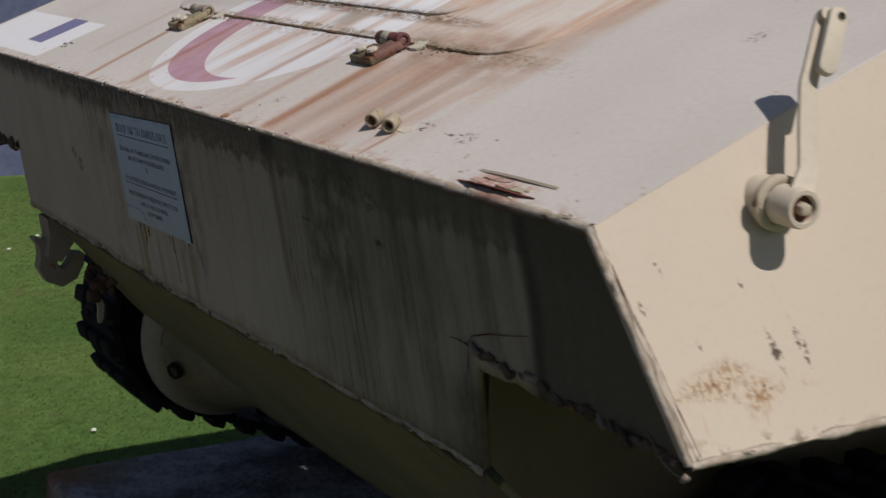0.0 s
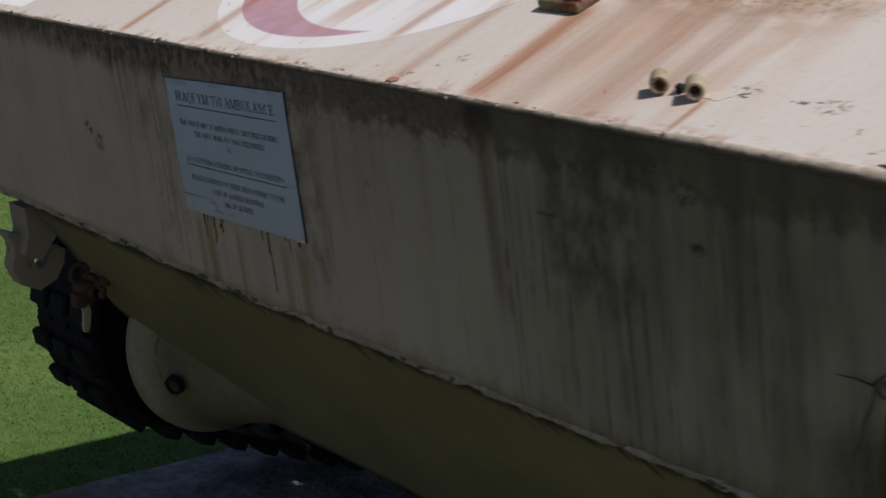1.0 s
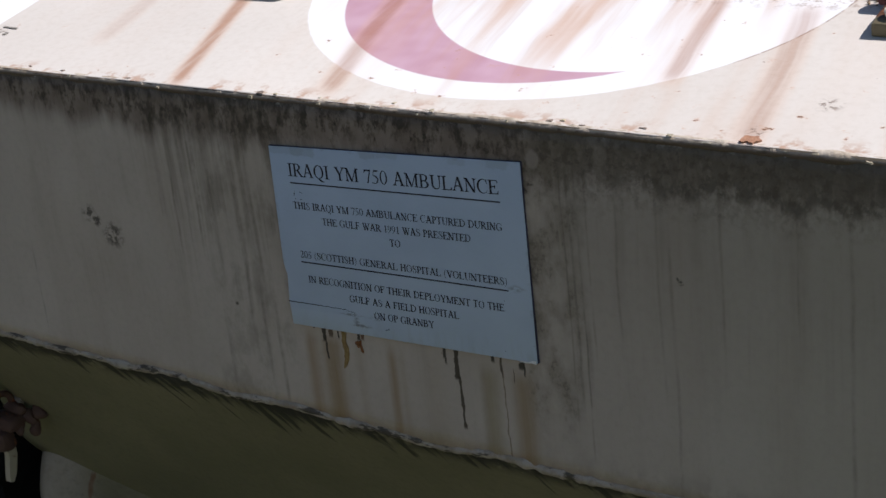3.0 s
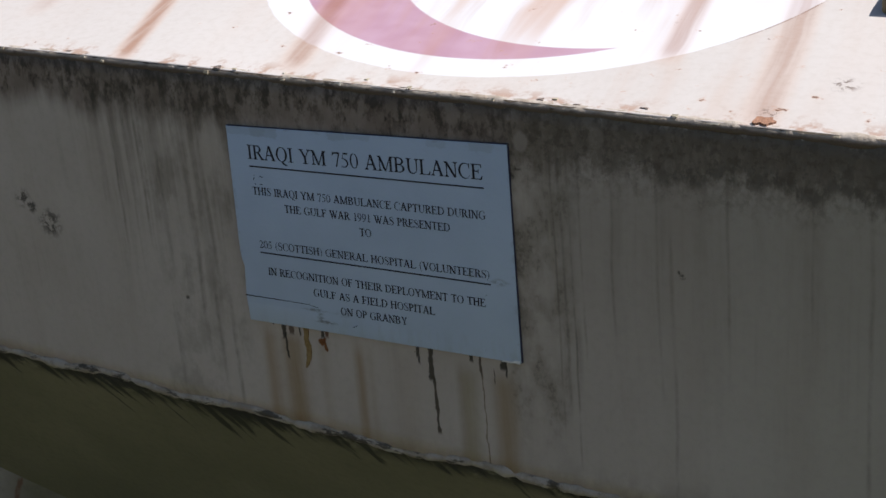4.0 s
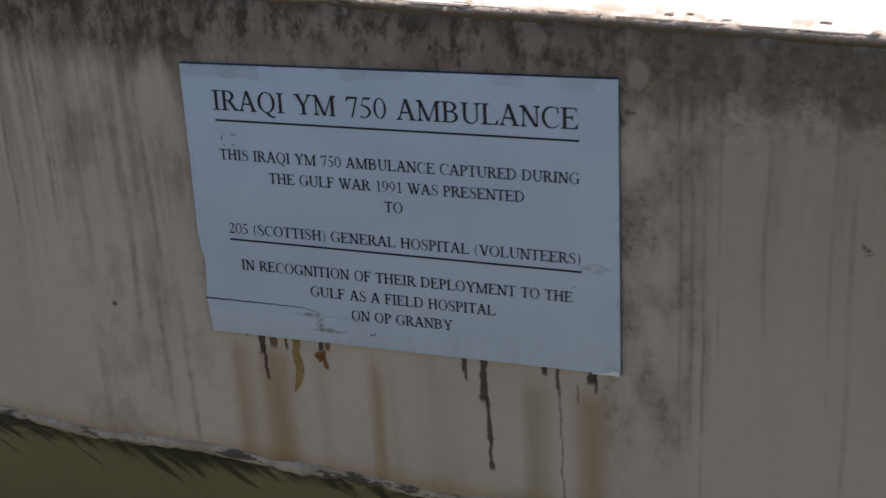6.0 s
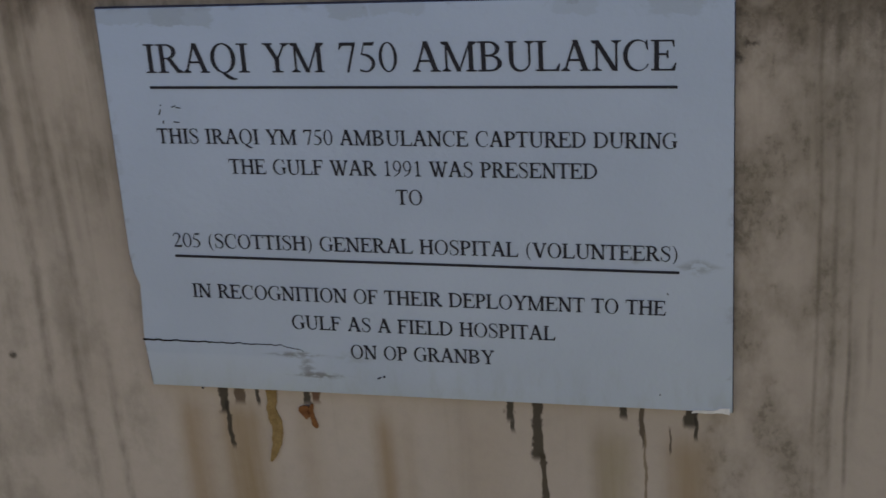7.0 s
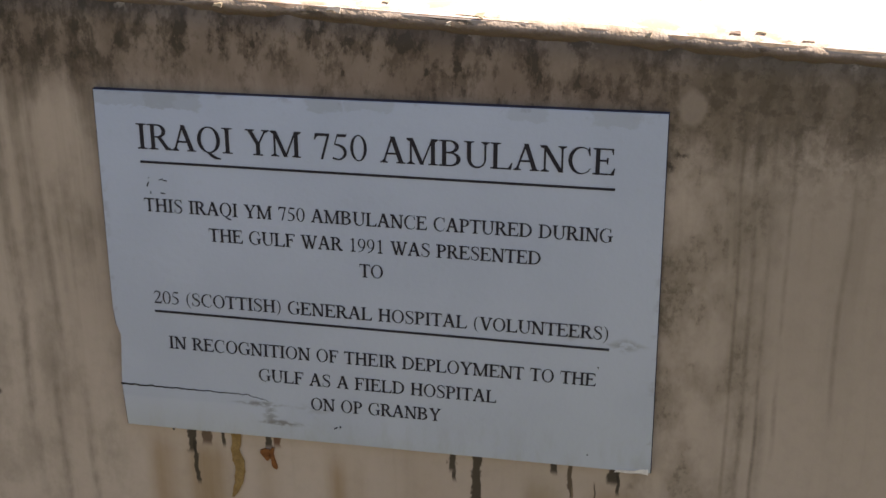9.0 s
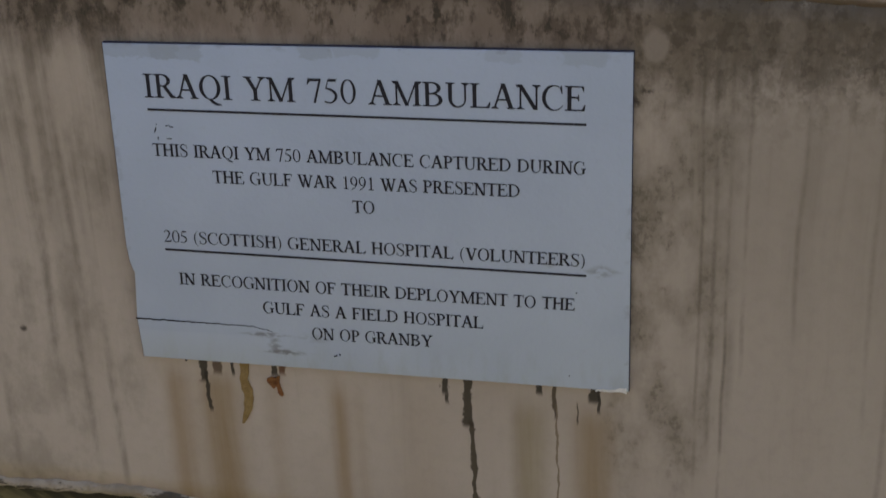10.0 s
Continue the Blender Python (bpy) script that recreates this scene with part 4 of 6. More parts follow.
def slab_from(pts, z0, z1, bevel=0.0):
    bm = bmesh.new()
    lo = [bm.verts.new((x, y, z0)) for x, y in pts]
    hi = [bm.verts.new((x, y, z1)) for x, y in pts]
    top = bm.faces.new(hi)
    bm.faces.new(lo[::-1])
    for i in range(len(pts)):
        j = (i + 1) % len(pts)
        bm.faces.new((lo[i], lo[j], hi[j], hi[i]))
    if bevel:
        bmesh.ops.bevel(bm, geom=list(top.edges), offset=bevel, segments=2, affect="EDGES", profile=0.5)
    return bm


hatch = part("engine_hatch", slab_from(rounded_outline(0.34, 1.945, 0.372, 1.22, 0.12), -0.002, 0.0045, 0.002), M_DECK, vehicle, "hinged engine hatch streaked with rust and white paint", DECKM)

part("inner_lid", slab_from(rounded_outline(0.55, 1.562, 0.487, 1.10, 0.07), 0.003, 0.009, 0.002), M_DECK, hatch, "raised inner lid on the hatch")

for name, x0, r, m, mat, lum, wan in (("edge_bead", LEFT, 0.0064, NOSE @ Matrix.Translation((0, 0.0045, -0.005)), M_TOPBEAD, 0.28, 0.0012), ("weld_bead", HULL_L, 0.0068, NOSE @ Matrix.Translation((0, 0.004, -FACE)), M_LOWBEAD, 0.65, 0.008)):
    part(name, bead(x0, WIDE if name == "edge_bead" else 2.2875, r, lum, 3.0, 620, wan, *((0.45,) if name == "edge_bead" else (0.0, seam_rise))), mat, vehicle, "chipped lumpy weld seam", m, smooth=True)


# lower bow plate, olive, narrowing towards the final drives
def bow_mesh():
    L, nx, ny = 0.79, 40, 24
    up = (BOWM.to_3x3().inverted() @ NOSE.to_3x3()) @ Vector((0, 0, 1))
    vs = []
    for i in range(nx + 1):
        for j in range(ny + 1):
            y = L * j / ny
            a = 0.150 - 0.40 * min(y, 0.44) + 0.004 * noise.noise((y * 30, 6, 0)) + 0.5 * max(0.0, y - 0.44)
            x = a + (2.2875 - a) * i / nx
            lift = up * seam_rise(x) * max(0.0, 1 - y / 0.45)
            vs.append((x, y + lift.y, lift.z + 0.002 * noise.noise((i * 0.3, j * 0.24, 2))))
    fs = [(i * (ny + 1) + j, (i + 1) * (ny + 1) + j, (i + 1) * (ny + 1) + j + 1, i * (ny + 1) + j + 1) for i in range(nx) for j in range(ny)]
    return vs, [], fs


bow = part("lower_bow_plate", bow_mesh(), M_OLIVE, vehicle, "olive dusty lower bow plate", BOWM, smooth=True)
sol = bow.modifiers.new("thick", "SOLIDIFY")
sol.thickness, sol.offset = 0.014, 1.0
bow_end = BOWM @ Vector((0, 0.79, 0))
REAR = 5.4
part("hull_floor", box(0.2, 2.2875, bow_end.y, REAR, bow_end.z, bow_end.z + 0.02), M_BLACK, vehicle)


def side_wall(sign, mat, name, label):
    """A sloped upper hull side: deck edge above, foot further out below."""
    X = WIDE if sign > 0 else LEFT
    dk = lambda q: DECKM @ Vector((X, q, 0))
    corner = NOSE @ Vector((X + sign * SLANT * FENDER, 0.02 * FENDER * (sign > 0), -FENDER))
    foot = lambda y: Vector((corner.x + sign * 0.08 * min(y, 1.0), y, corner.z + 0.05 * min(y, 1.0)))
    top = [dk(0.0), dk(0.45), dk(0.9), dk(1.3), Vector((X, 3.4, dk(1.3).z)), Vector((X, REAR, dk(1.3).z))]
    low = [corner, foot(0.40), foot(0.90), foot(1.4), foot(3.4), foot(REAR)]
    bm = bmesh.new()
    off = Vector((sign * 0.004, 0, 0))
    back = Vector((-sign * 0.016, 0, -0.004))
    rows = []
    for a, b in zip(top, low):
        rows.append([bm.verts.new(a.lerp(b, k / 6) + off) for k in range(7)])
    inner = [[bm.verts.new(v.co + back) for v in r] for r in rows]
    for grid in (rows, inner):
        for a, b in zip(grid, grid[1:]):
            for k in range(6):
                bm.faces.new((a[k], a[k + 1], b[k + 1], b[k]))
    for a, b, c, d in zip(rows, rows[1:], inner, inner[1:]):
        bm.faces.new((a[-1], b[-1], d[-1], c[-1]))
        bm.faces.new((a[0], b[0], d[0], c[0]))
    for k in range(6):
        bm.faces.new((rows[0][k], rows[0][k + 1], inner[0][k + 1], inner[0][k]))
    part(name, bm, mat, vehicle, label)
    return corner, low


corner_r, foot_r = side_wall(1, M_SIDE, "side_plate", "sunlit cream side plate with rust pits")
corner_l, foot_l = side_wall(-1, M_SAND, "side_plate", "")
top_z = (DECKM @ Vector((0, 1.3, 0))).z
part("roof_plate", box(LEFT, WIDE, (DECKM @ Vector((0, 1.3, 0))).y + 0.01, REAR, top_z - 0.02, top_z, 0.004), M_SANDCLEAN, vehicle)
part("rear_plate", box(LEFT - 0.1, WIDE + 0.1, REAR - 0.02, REAR, 0.5, top_z - 0.02), M_SAND, vehicle)
for x0, x1 in ((LEFT - 0.14, HULL_L), (HULL_R, WIDE + 0.14)):
    part("sponson_floor", box(x0, x1, 0.10, REAR - 0.03, 1.240, 1.254), M_BROWN, vehicle)
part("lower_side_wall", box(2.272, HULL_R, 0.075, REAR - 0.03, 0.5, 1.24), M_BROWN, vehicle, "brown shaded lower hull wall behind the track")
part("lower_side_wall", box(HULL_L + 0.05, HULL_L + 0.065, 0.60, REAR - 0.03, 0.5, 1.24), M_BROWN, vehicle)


def bead_between(name, a, b, r, lumps, seed, wander, mat, label=""):
    d = b - a
    m = aim(a, d) @ pose(0, 0, 0, 0, -90, 0)
    return part(name, bead(0.0, d.length, r, lumps, seed, max(20, int(d.length * 300)), wander), mat, vehicle, label, m, smooth=True)


# edge beads down the corner and along the foot of the side plate
bead_between("corner_bead", NOSE @ Vector((WIDE, 0, 0)), corner_r, 0.0065, 0.4, 8.0, 0.004, M_TOPBEAD)
for a, b in zip(foot_r[:3], foot_r[1:4]):
    bead_between("foot_bead", a, b, 0.0065, 0.5, 9.0, 0.004, M_TOPBEAD)
bead_between("corner_crack", NOSE @ Vector((WIDE + 0.012, 0.001, -0.02)) + Vector((0.004, 0.006, 0)), corner_r + Vector((0.008, 0.008, 0.012)), 0.0006, 1.4, 61.0, 0.005, M_RUST, "dark hairline crack beside the corner seam")
# torn and rusted lower edges of the fender ends
torn = bead_between("torn_lip", NOSE @ Vector((HULL_R, 0.006, -0.246)), corner_r + Vector((-0.01, 0.004, -0.004)), 0.0075, 1.3, 12.0, 0.014, M_TORN, "torn and rusted lower edge of the nose")
bead_between("torn_lip", NOSE @ Vector((HULL_L, 0.004, -0.258)), corner_l, 0.013, 1.2, 17.0, 0.02, M_TORN)
rg = random.Random(21)
ta, tb = NOSE @ Vector((HULL_R + 0.008, 0.0, -0.246)), corner_r + Vector((-0.02, 0.0, -0.002))
for k, (f, size, mat) in enumerate(((0.02, 0.030, M_CHIP), (0.09, 0.034, M_TORN), (0.15, 0.022, M_CHIP), (0.20, 0.030, M_TORN), (0.27, 0.026, M_TORN), (0.33, 0.030, M_CHIP), (0.40, 0.022, M_TORN), (0.46, 0.028, M_TORN), (0.53, 0.020, M_RUST), (0.60, 0.030, M_TORN), (0.66, 0.026, M_CHIP), (0.72, 0.022, M_TORN), (0.79, 0.030, M_TORN), (0.86, 0.022, M_RUST), (0.92, 0.026, M_TORN), (0.97, 0.024, M_CHIP))):
    size *= 0.8
    bm = box(-size * 0.62, size * 0.62, -0.0040, 0.0040, -size * 0.28, size * 0.28, 0.003, 2)
    bmesh.ops.subdivide_edges(bm, edges=bm.edges[:], cuts=2)
    rough(bm, size * 0.22, 45)
    c = ta.lerp(tb, f) + Vector((0, rg.uniform(-0.006, 0.004), rg.uniform(-0.006, 0.008)))
    m = Matrix.Translation(c) @ pose(0, 0, 0, rg.uniform(-35, 35), rg.uniform(0, 45), rg.uniform(-25, 25))
    part("torn_flake", bm, mat, vehicle, "broken flake of plate and paint", m)
# curled strip of paint that hangs under the corner
cp = [tb + Vector(v) for v in ((-0.060, -0.004, 0.022), (-0.04, -0.006, 0.010), (-0.02, -0.007, -0.006), (0.0, -0.006, -0.014), (0.016, -0.004, -0.014))]
for a, b in zip(cp, cp[1:]):
    bead_between("paint_curl", a, b + (b - a) * 0.1, 0.0015, 0.6, 31.0, 0.001, M_CHIP)
bm = bmesh.new()
bmesh.ops.create_icosphere(bm, subdivisions=2, radius=0.0062, matrix=Matrix.Translation(cp[-1]))
rough(bm, 0.005, 90)
part("paint_curl", bm, M_CHIP, vehicle, smooth=True)
# crack lines that run from the notch
def crack(pts, w):
    vs, fs = [], []
    for i, (x, z) in enumerate(pts):
        k = w * (1 - 0.7 * i / (len(pts) - 1))
        vs += [(x, -0.0035, z - k), (x, -0.0035, z + k), (x + k, -0.0035, z)]
    for i in range(len(pts) - 1):
        a, b = 3 * i, 3 * i + 3
        fs += [(a, a + 2, b + 2, b), (a + 2, a + 1, b + 1, b + 2), (a + 1, a, b, b + 1)]
    return vs, [], fs


part("crack", crack([(2.285, -0.236), (2.283, -0.262), (2.272, -0.292), (2.268, -0.318), (2.262, -0.335)], 0.0022), M_BLACK, vehicle, "", NOSE)
part("crack", crack([(2.285, -0.238), (2.30, -0.222), (2.35, -0.206), (2.40, -0.196), (2.448, -0.184)], 0.0016), M_RUST, vehicle, "", NOSE)
part("crack", crack([(2.285, -0.240), (2.262, -0.238), (2.235, -0.240)], 0.0014), M_BLACK, vehicle, "", NOSE)


# ---------------------------------------------------------------- deck fittings
def ring(r, w, length, m, seg=28):
    """A short tube of outer radius r and wall w, from the origin of m along its z."""
    bm = bmesh.new()
    prof = [(r, 0), (r, length * 0.85), (r - w * 0.25, length), (r - w * 0.8, length), (r - w, length * 0.9), (r - w, 0)]
    rows = [[bm.verts.new((a * math.cos(2 * math.pi * k / seg), a * math.sin(2 * math.pi * k / seg), b)) for k in range(seg)] for a, b in prof]
    for a, b in zip(rows, rows[1:] + rows[:1]):
        for k in range(seg):
            bm.faces.new((a[k], a[(k + 1) % seg], b[(k + 1) % seg], b[k]))
    bmesh.ops.transform(bm, matrix=m, verts=bm.verts)
    return bm


def jagged(pts, z0, z1, amount, seed, cuts=4):
    """A thin flat piece with an uneven outline."""
    out = []
    for i, (a, b) in enumerate(zip(pts, pts[1:] + pts[:1])):
        for k in range(cuts):
            f = k / cuts
            x, y = a[0] + (b[0] - a[0]) * f, a[1] + (b[1] - a[1]) * f
            q = noise.noise_vector((x * 160, y * 160, seed))
            out.append((x + amount * q.x, y + amount * q.y))
    return slab_from(out, z0, z1)


def hinge(x, base_mat, bolt_mat, arm_mat, pin_mat, label):
    """Bolted hinge: base block, two bolts, a knuckle and a short thick pin behind them."""
    bm = box(0, 0.082, 0, 0.060, 0, 0.017, 0.004, 2)
    bmesh.ops.subdivide_edges(bm, edges=bm.edges[:], cuts=2)
    rough(bm, 0.0016, 90)
    base = part("hinge", bm, base_mat, vehicle, label, DECKM @ Matrix.Translation((x, 0.268, 0.0)))
    for dx, dy in ((0.022, 0.020), (0.063, 0.021)):
        part("washer", cyl(0.0092, 0.0088, 0.006, Matrix.Translation((dx, dy, 0.0155)), seg=12), M_WORN, base)
        part("bolt", cyl(0.0118, 0.0112, 0.0075, Matrix.Translation((dx, dy, 0.0210)), seg=8, bevel=0.002), bolt_mat, base, "pale bolt head")
    bm = jagged([(0.030, 0.026), (0.054, 0.024), (0.056, 0.040), (0.034, 0.042)], 0.016, 0.021, 0.003, x)
    part("rust_flake", bm, M_SAND, base)
    bm = box(0.046, 0.084, 0.010, 0.078, 0.004, 0.021, 0.005, 2)
    bmesh.ops.subdivide_edges(bm, edges=bm.edges[:], cuts=2)
    rough(bm, 0.002, 80)
    part("knuckle", bm, arm_mat, base, "flaking pinkish knuckle")
    at = Vector((-0.012, 0.084, 0.0165))
    part("pin", cyl(0.0140, 0.0140, 0.082, aim(at, (1, 0, 0)), seg=22, bevel=0.003), pin_mat, base, "dark red hinge pin")
    part("sleeve", cyl(0.0147, 0.0147, 0.026, aim(at + Vector((0.022, 0, 0)), (1, 0, 0)), seg=22, bevel=0.0015), M_SLEEVE, base, "pale worn sleeve")
    part("end_cap", ring(0.0162, 0.007, 0.013, aim(at + Vector((0.078, 0, 0)), (1, 0, 0)), 22), pin_mat, base)
    part("cap_plug", cyl(0.0095, 0.008, 0.010, aim(at + Vector((0.079, 0, 0)), (1, 0, 0)), seg=16, bevel=0.002), arm_mat, base)
    bm = jagged([(0.085, 0.082), (0.118, 0.084), (0.126, 0.100), (0.112, 0.118), (0.086, 0.114)], 0.0, 0.0048, 0.005, x + 3)
    part("strap", bm, bolt_mat, base, "pale flat strap")
    # loose scale and moss crumbs gathered behind the pin
    bm = bmesh.new()
    rg = random.Random(int(x * 1000))
    for _ in range(80):
        cx = rg.uniform(-0.03, 0.21)
        c = Matrix.Translation((cx, 0.096 + rg.gauss(0, 0.010) + 0.05 * max(0, cx - 0.12), 0.0015)) @ pose(0, 0, 0, rg.uniform(0, 90), rg.uniform(0, 90), rg.uniform(0, 90))
        r = rg.uniform(0.0006, 0.0024)
        add_box(bm, -r, r, -r * 0.7, r * 0.7, -r * 0.4, r * 0.4, m=c)
    part("rust_crumbs", bm, M_CRUMB, base, "rust flakes and moss crumbs", kind="stuff")
    return base


hinge(0.596, M_MOSSY, M_PALEFIT, M_MOSSY, M_HOOK, "bolted sand-painted hatch hinge, flaking")
hinge(1.526, M_HINGE, M_PALEFIT, M_KNUCKLE, M_OXIDE, "bolted rusty hatch hinge with a dark red pin")

clip = part("twin_tube_clip", jagged([(1.975, 0.096), (2.000, 0.092), (2.012, 0.104), (2.000, 0.116), (1.978, 0.112)], 0.0, 0.0012, 0.003, 2.0), M_PALEFIT, vehicle, "two small rusty tubes on a chipped base", DECKM)
for cx, cy, mat in ((1.912, 0.095, M_TUBEWORN), (1.970, 0.093, M_TUBEWORN)):
    mt = aim((cx, cy, 0.0142), (0.60, -0.80, 0.05))
    part("tube", ring(0.0130, 0.0056, 0.029, mt @ Matrix.Translation((0, 0, -0.015)), 20), mat, clip)
    part("tube_core", cyl(0.0080, 0.0080, 0.018, mt @ Matrix.Translation((0, 0, -0.015)), seg=12), M_RUST, clip)
part("stub", box(1.934, 1.944, 0.094, 0.104, 0.0, 0.012, 0.002), M_BLACK, clip)
part("stub", box(1.930, 1.950, 0.104, 0.107, 0.0, 0.010, 0.001), M_WORN, clip)
# raised blisters of broken paint near the tubes and beside the white oblong
for bx, by, w, h, a in ((0.268, 0.118, 0.030, 0.004, -4), (0.238, 0.110, 0.018, 0.0025, 14), (0.276, 0.098, 0.006, 0.007, 0), (0.262, 0.092, 0.010, 0.003, 10), (2.109, 0.118, 0.014, 0.003, 20), (2.109, 0.118, 0.012, 0.003, -35), (2.128, 0.124, 0.010, 0.002, 10), (2.094, 0.118, 0.003, 0.003, 0), (2.215, 0.132, 0.005, 0.004, 30), (2.024, 0.118, 0.014, 0.002, 30), (2.026, 0.112, 0.012, 0.0022, -10)):
    c = DECKM @ Matrix.Translation((bx, by, 0)) @ pose(0, 0, 0, 0, 0, a)
    part("paint_chip", jagged([(-w / 2, -h / 2), (w / 2, -h / 2), (w / 2, h / 2), (-w / 2, h / 2)], -0.001, 0.0014, 0.0016, bx), M_GREYCHIP, vehicle, "", c)


def fin(x0, x1, y0, y1, tall, thick, bent, seed):
    """A low torn fin that tapers to both ends."""
    n = 24
    vs, fs = [], []
    for i in range(n + 1):
        k = i / n
        h = tall * min(1.0, 3.5 * k, 2.5 * (1 - k)) * (1 + 0.25 * noise.noise((k * 9, seed, 0))) + 0.0006
        x, y = x0 + (x1 - x0) * k, y0 + (y1 - y0) * k + 0.0008 * noise.noise((k * 12, seed, 3))
        vs += [(x, y, -0.001), (x, y + thick, -0.001), (x, y + thick - bent * h, h), (x, y - bent * h, h)]
    for i in range(n):
        for k in range(4):
            a, b = 4 * i + k, 4 * i + (k + 1) % 4
            fs.append((a, b, b + 4, a + 4))
    return vs, [], fs + [(0, 1, 2, 3), (4 * n + 3, 4 * n + 2, 4 * n + 1, 4 * n)]


slot = part("rusted_bracket", fin(2.272, 2.452, 0.017, 0.023, 0.0095, 0.003, 0.9, 1.0), M_RUST, vehicle, "torn rusty bracket stub on the deck edge", DECKM)
part("back_fin", fin(2.280, 2.460, 0.051, 0.056, 0.0026, 0.006, 0.4, 2.0), M_HOOK, slot, "worn low back fin")
for k, (x, w) in enumerate(((2.308, 0.034), (2.345, 0.040), (2.400, 0.036), (2.326, 0.030), (2.372, 0.034))):
    y = 0.027 + 0.011 * (k % 2)
    part("rust_scale", jagged([(x - w / 2, y), (x + w / 2, y + 0.001), (x + w * 0.7, y + 0.010), (x - w * 0.3, y + 0.009)], -0.001, 0.0012 + 0.0004 * k, 0.004, x), M_PINK if k != 2 else M_TUBE, slot, "flaking pink rust scale")

# rust scale and moss packed into the hatch joints
for x0, x1, y, r, sd in ((0.47, 1.83, 0.3705, 0.0026, 41.0), (0.62, 1.50, 0.4858, 0.0034, 47.0)):
    part("joint_scale", bead(x0, x1, r, 1.7, sd, 420, 0.004), M_CRUMB, hatch, "rust scale in the hatch joint", DECKM @ Matrix.Translation((0, y, 0.002)) @ pose(0, 0, 0, -90, 0, 0))
# loose chips of paint and rust along the rolled lip
rg = random.Random(77)
lip_mats = (M_PALEFIT, M_CHIP, M_TUBE, M_PALEFIT, M_TUBE, M_CHIP)
for k in range(60):
    x = rg.uniform(0.15, 2.55)
    w, h = rg.uniform(0.002, 0.009), rg.uniform(0.0015, 0.0035)
    bm = jagged([(-w / 2, -h / 2), (w / 2, -h / 2), (w / 2, h / 2), (-w / 2, h / 2)], -0.0006, rg.uniform(0.0005, 0.0013), 0.0026, x)
    tilt = rg.choice((0, 0, 25, 55, 80))
    q = radians(tilt)
    m = DECKM @ Matrix.Translation((x, 0.0045 - 0.0076 * math.sin(q) + (rg.uniform(0.0, 0.008) if tilt == 0 else 0.0), -0.005 * (tilt > 0) + 0.0072 * math.cos(q) * (tilt > 0) + 0.0004)) @ pose(0, 0, 0, tilt, 0, rg.uniform(-12, 12))
    part("paint_chip", bm, lip_mats[k % 6], vehicle, "", m)
bm = jagged([(1.464, 0.004), (1.478, 0.003), (1.486, 0.010), (1.480, 0.016), (1.466, 0.013)], -0.002, 0.0024, 0.006, 9.0, 7)
part("rust_flake", bm, M_SCALE, vehicle, "raised rust flake on the lip", DECKM)

# ---------------------------------------------------------------- lever on the side plate
PLATE_N = Vector((0.893, -0.172, 0.415))
M_FLANGE = flat_paint("chipped_rusty_flange", (0.40, 0.33, 0.24), (0.52, 0.45, 0.35), 0.52)
HUB0 = Vector((2.6365, 0.2575, 1.5240))
HAX = Vector((0.987, -0.140, 0.020)).normalized()
hub_at = lambda d: aim(HUB0 + HAX * d, HAX)


arm = part("lever_hub", cyl(0.034, 0.0315, 0.070, hub_at(-0.036), seg=32, bevel=0.003), M_SANDCLEAN, vehicle, "sand-painted lever pivot on the side plate")
bm = bmesh.new()
for k in range(26):
    a = radians(96 + 130 * k / 25)
    side = HAX.cross(Vector((0, 0, 1))).normalized()
    off = side * (0.036 * math.cos(a)) + Vector((0, 0, 0.036 * math.sin(a)))
    c = HUB0 + off
    c -= HAX * ((c - HUB0).dot(PLATE_N) / HAX.dot(PLATE_N))
    bmesh.ops.create_icosphere(bm, subdivisions=1, radius=0.0045 + 0.0015 * noise.noise((k * 1.7, 0, 0)), matrix=Matrix.Translation(c))
part("weld", bm, M_SANDCLEAN, arm, "rippled weld round the pivot", smooth=True)
part("flange", ring(0.0375, 0.012, 0.011, hub_at(0.028)), M_FLANGE, arm, "chipped flange ring")
part("neck", cyl(0.022, 0.022, 0.012, hub_at(0.036), seg=24), M_RUST, arm)
part("boss", ring(0.0268, 0.0100, 0.045, hub_at(0.042), 32), M_SANDCLEAN, arm, smooth=False)
part("nut", cyl(0.0166, 0.0166, 0.030, hub_at(0.050), seg=24), M_RUST, arm, "rusty recessed nut")
part("stud", cyl(0.0098, 0.0085, 0.012, hub_at(0.0795), seg=6, bevel=0.0012), M_SAND, arm, "worn hexagonal stud")
LUP = Vector((-0.0416, 0.0326, 0.1028)).normalized()
LWD = LUP.cross(PLATE_N).normalized()
LWD = LWD if LWD.y > 0 else -LWD


def flat_bar(pts, half, thick):
    bm = bmesh.new()
    rings = []
    for p, h in zip(pts, half):
        rings.append([bm.verts.new(Vector(p) + LWD * a * h + PLATE_N * b * thick) for a, b in ((-1, -1), (1, -1), (1, 1), (-1, 1))])
    for a, b in zip(rings, rings[1:]):
        for i in range(4):
            bm.faces.new((a[i], a[(i + 1) % 4], b[(i + 1) % 4], b[i]))
    bm.faces.new(rings[0][::-1])
    bm.faces.new(rings[-1])
    bmesh.ops.bevel(bm, geom=list(bm.edges), offset=thick * 0.4, segments=1, affect="EDGES")
    return bm


part("lever", flat_bar([(2.7072, 0.2544, 1.543), (2.6952, 0.2744, 1.5709), (2.6742, 0.2889, 1.6192), (2.6523, 0.3070, 1.6737), (2.6444, 0.3198, 1.6961), (2.6224, 0.3569, 1.7590), (2.6197, 0.3614, 1.7670)], (0.019, 0.0145, 0.0135, 0.0135, 0.0125, 0.0125, 0.008), 0.0035), M_SANDCLEAN, arm, "flat lever bar")
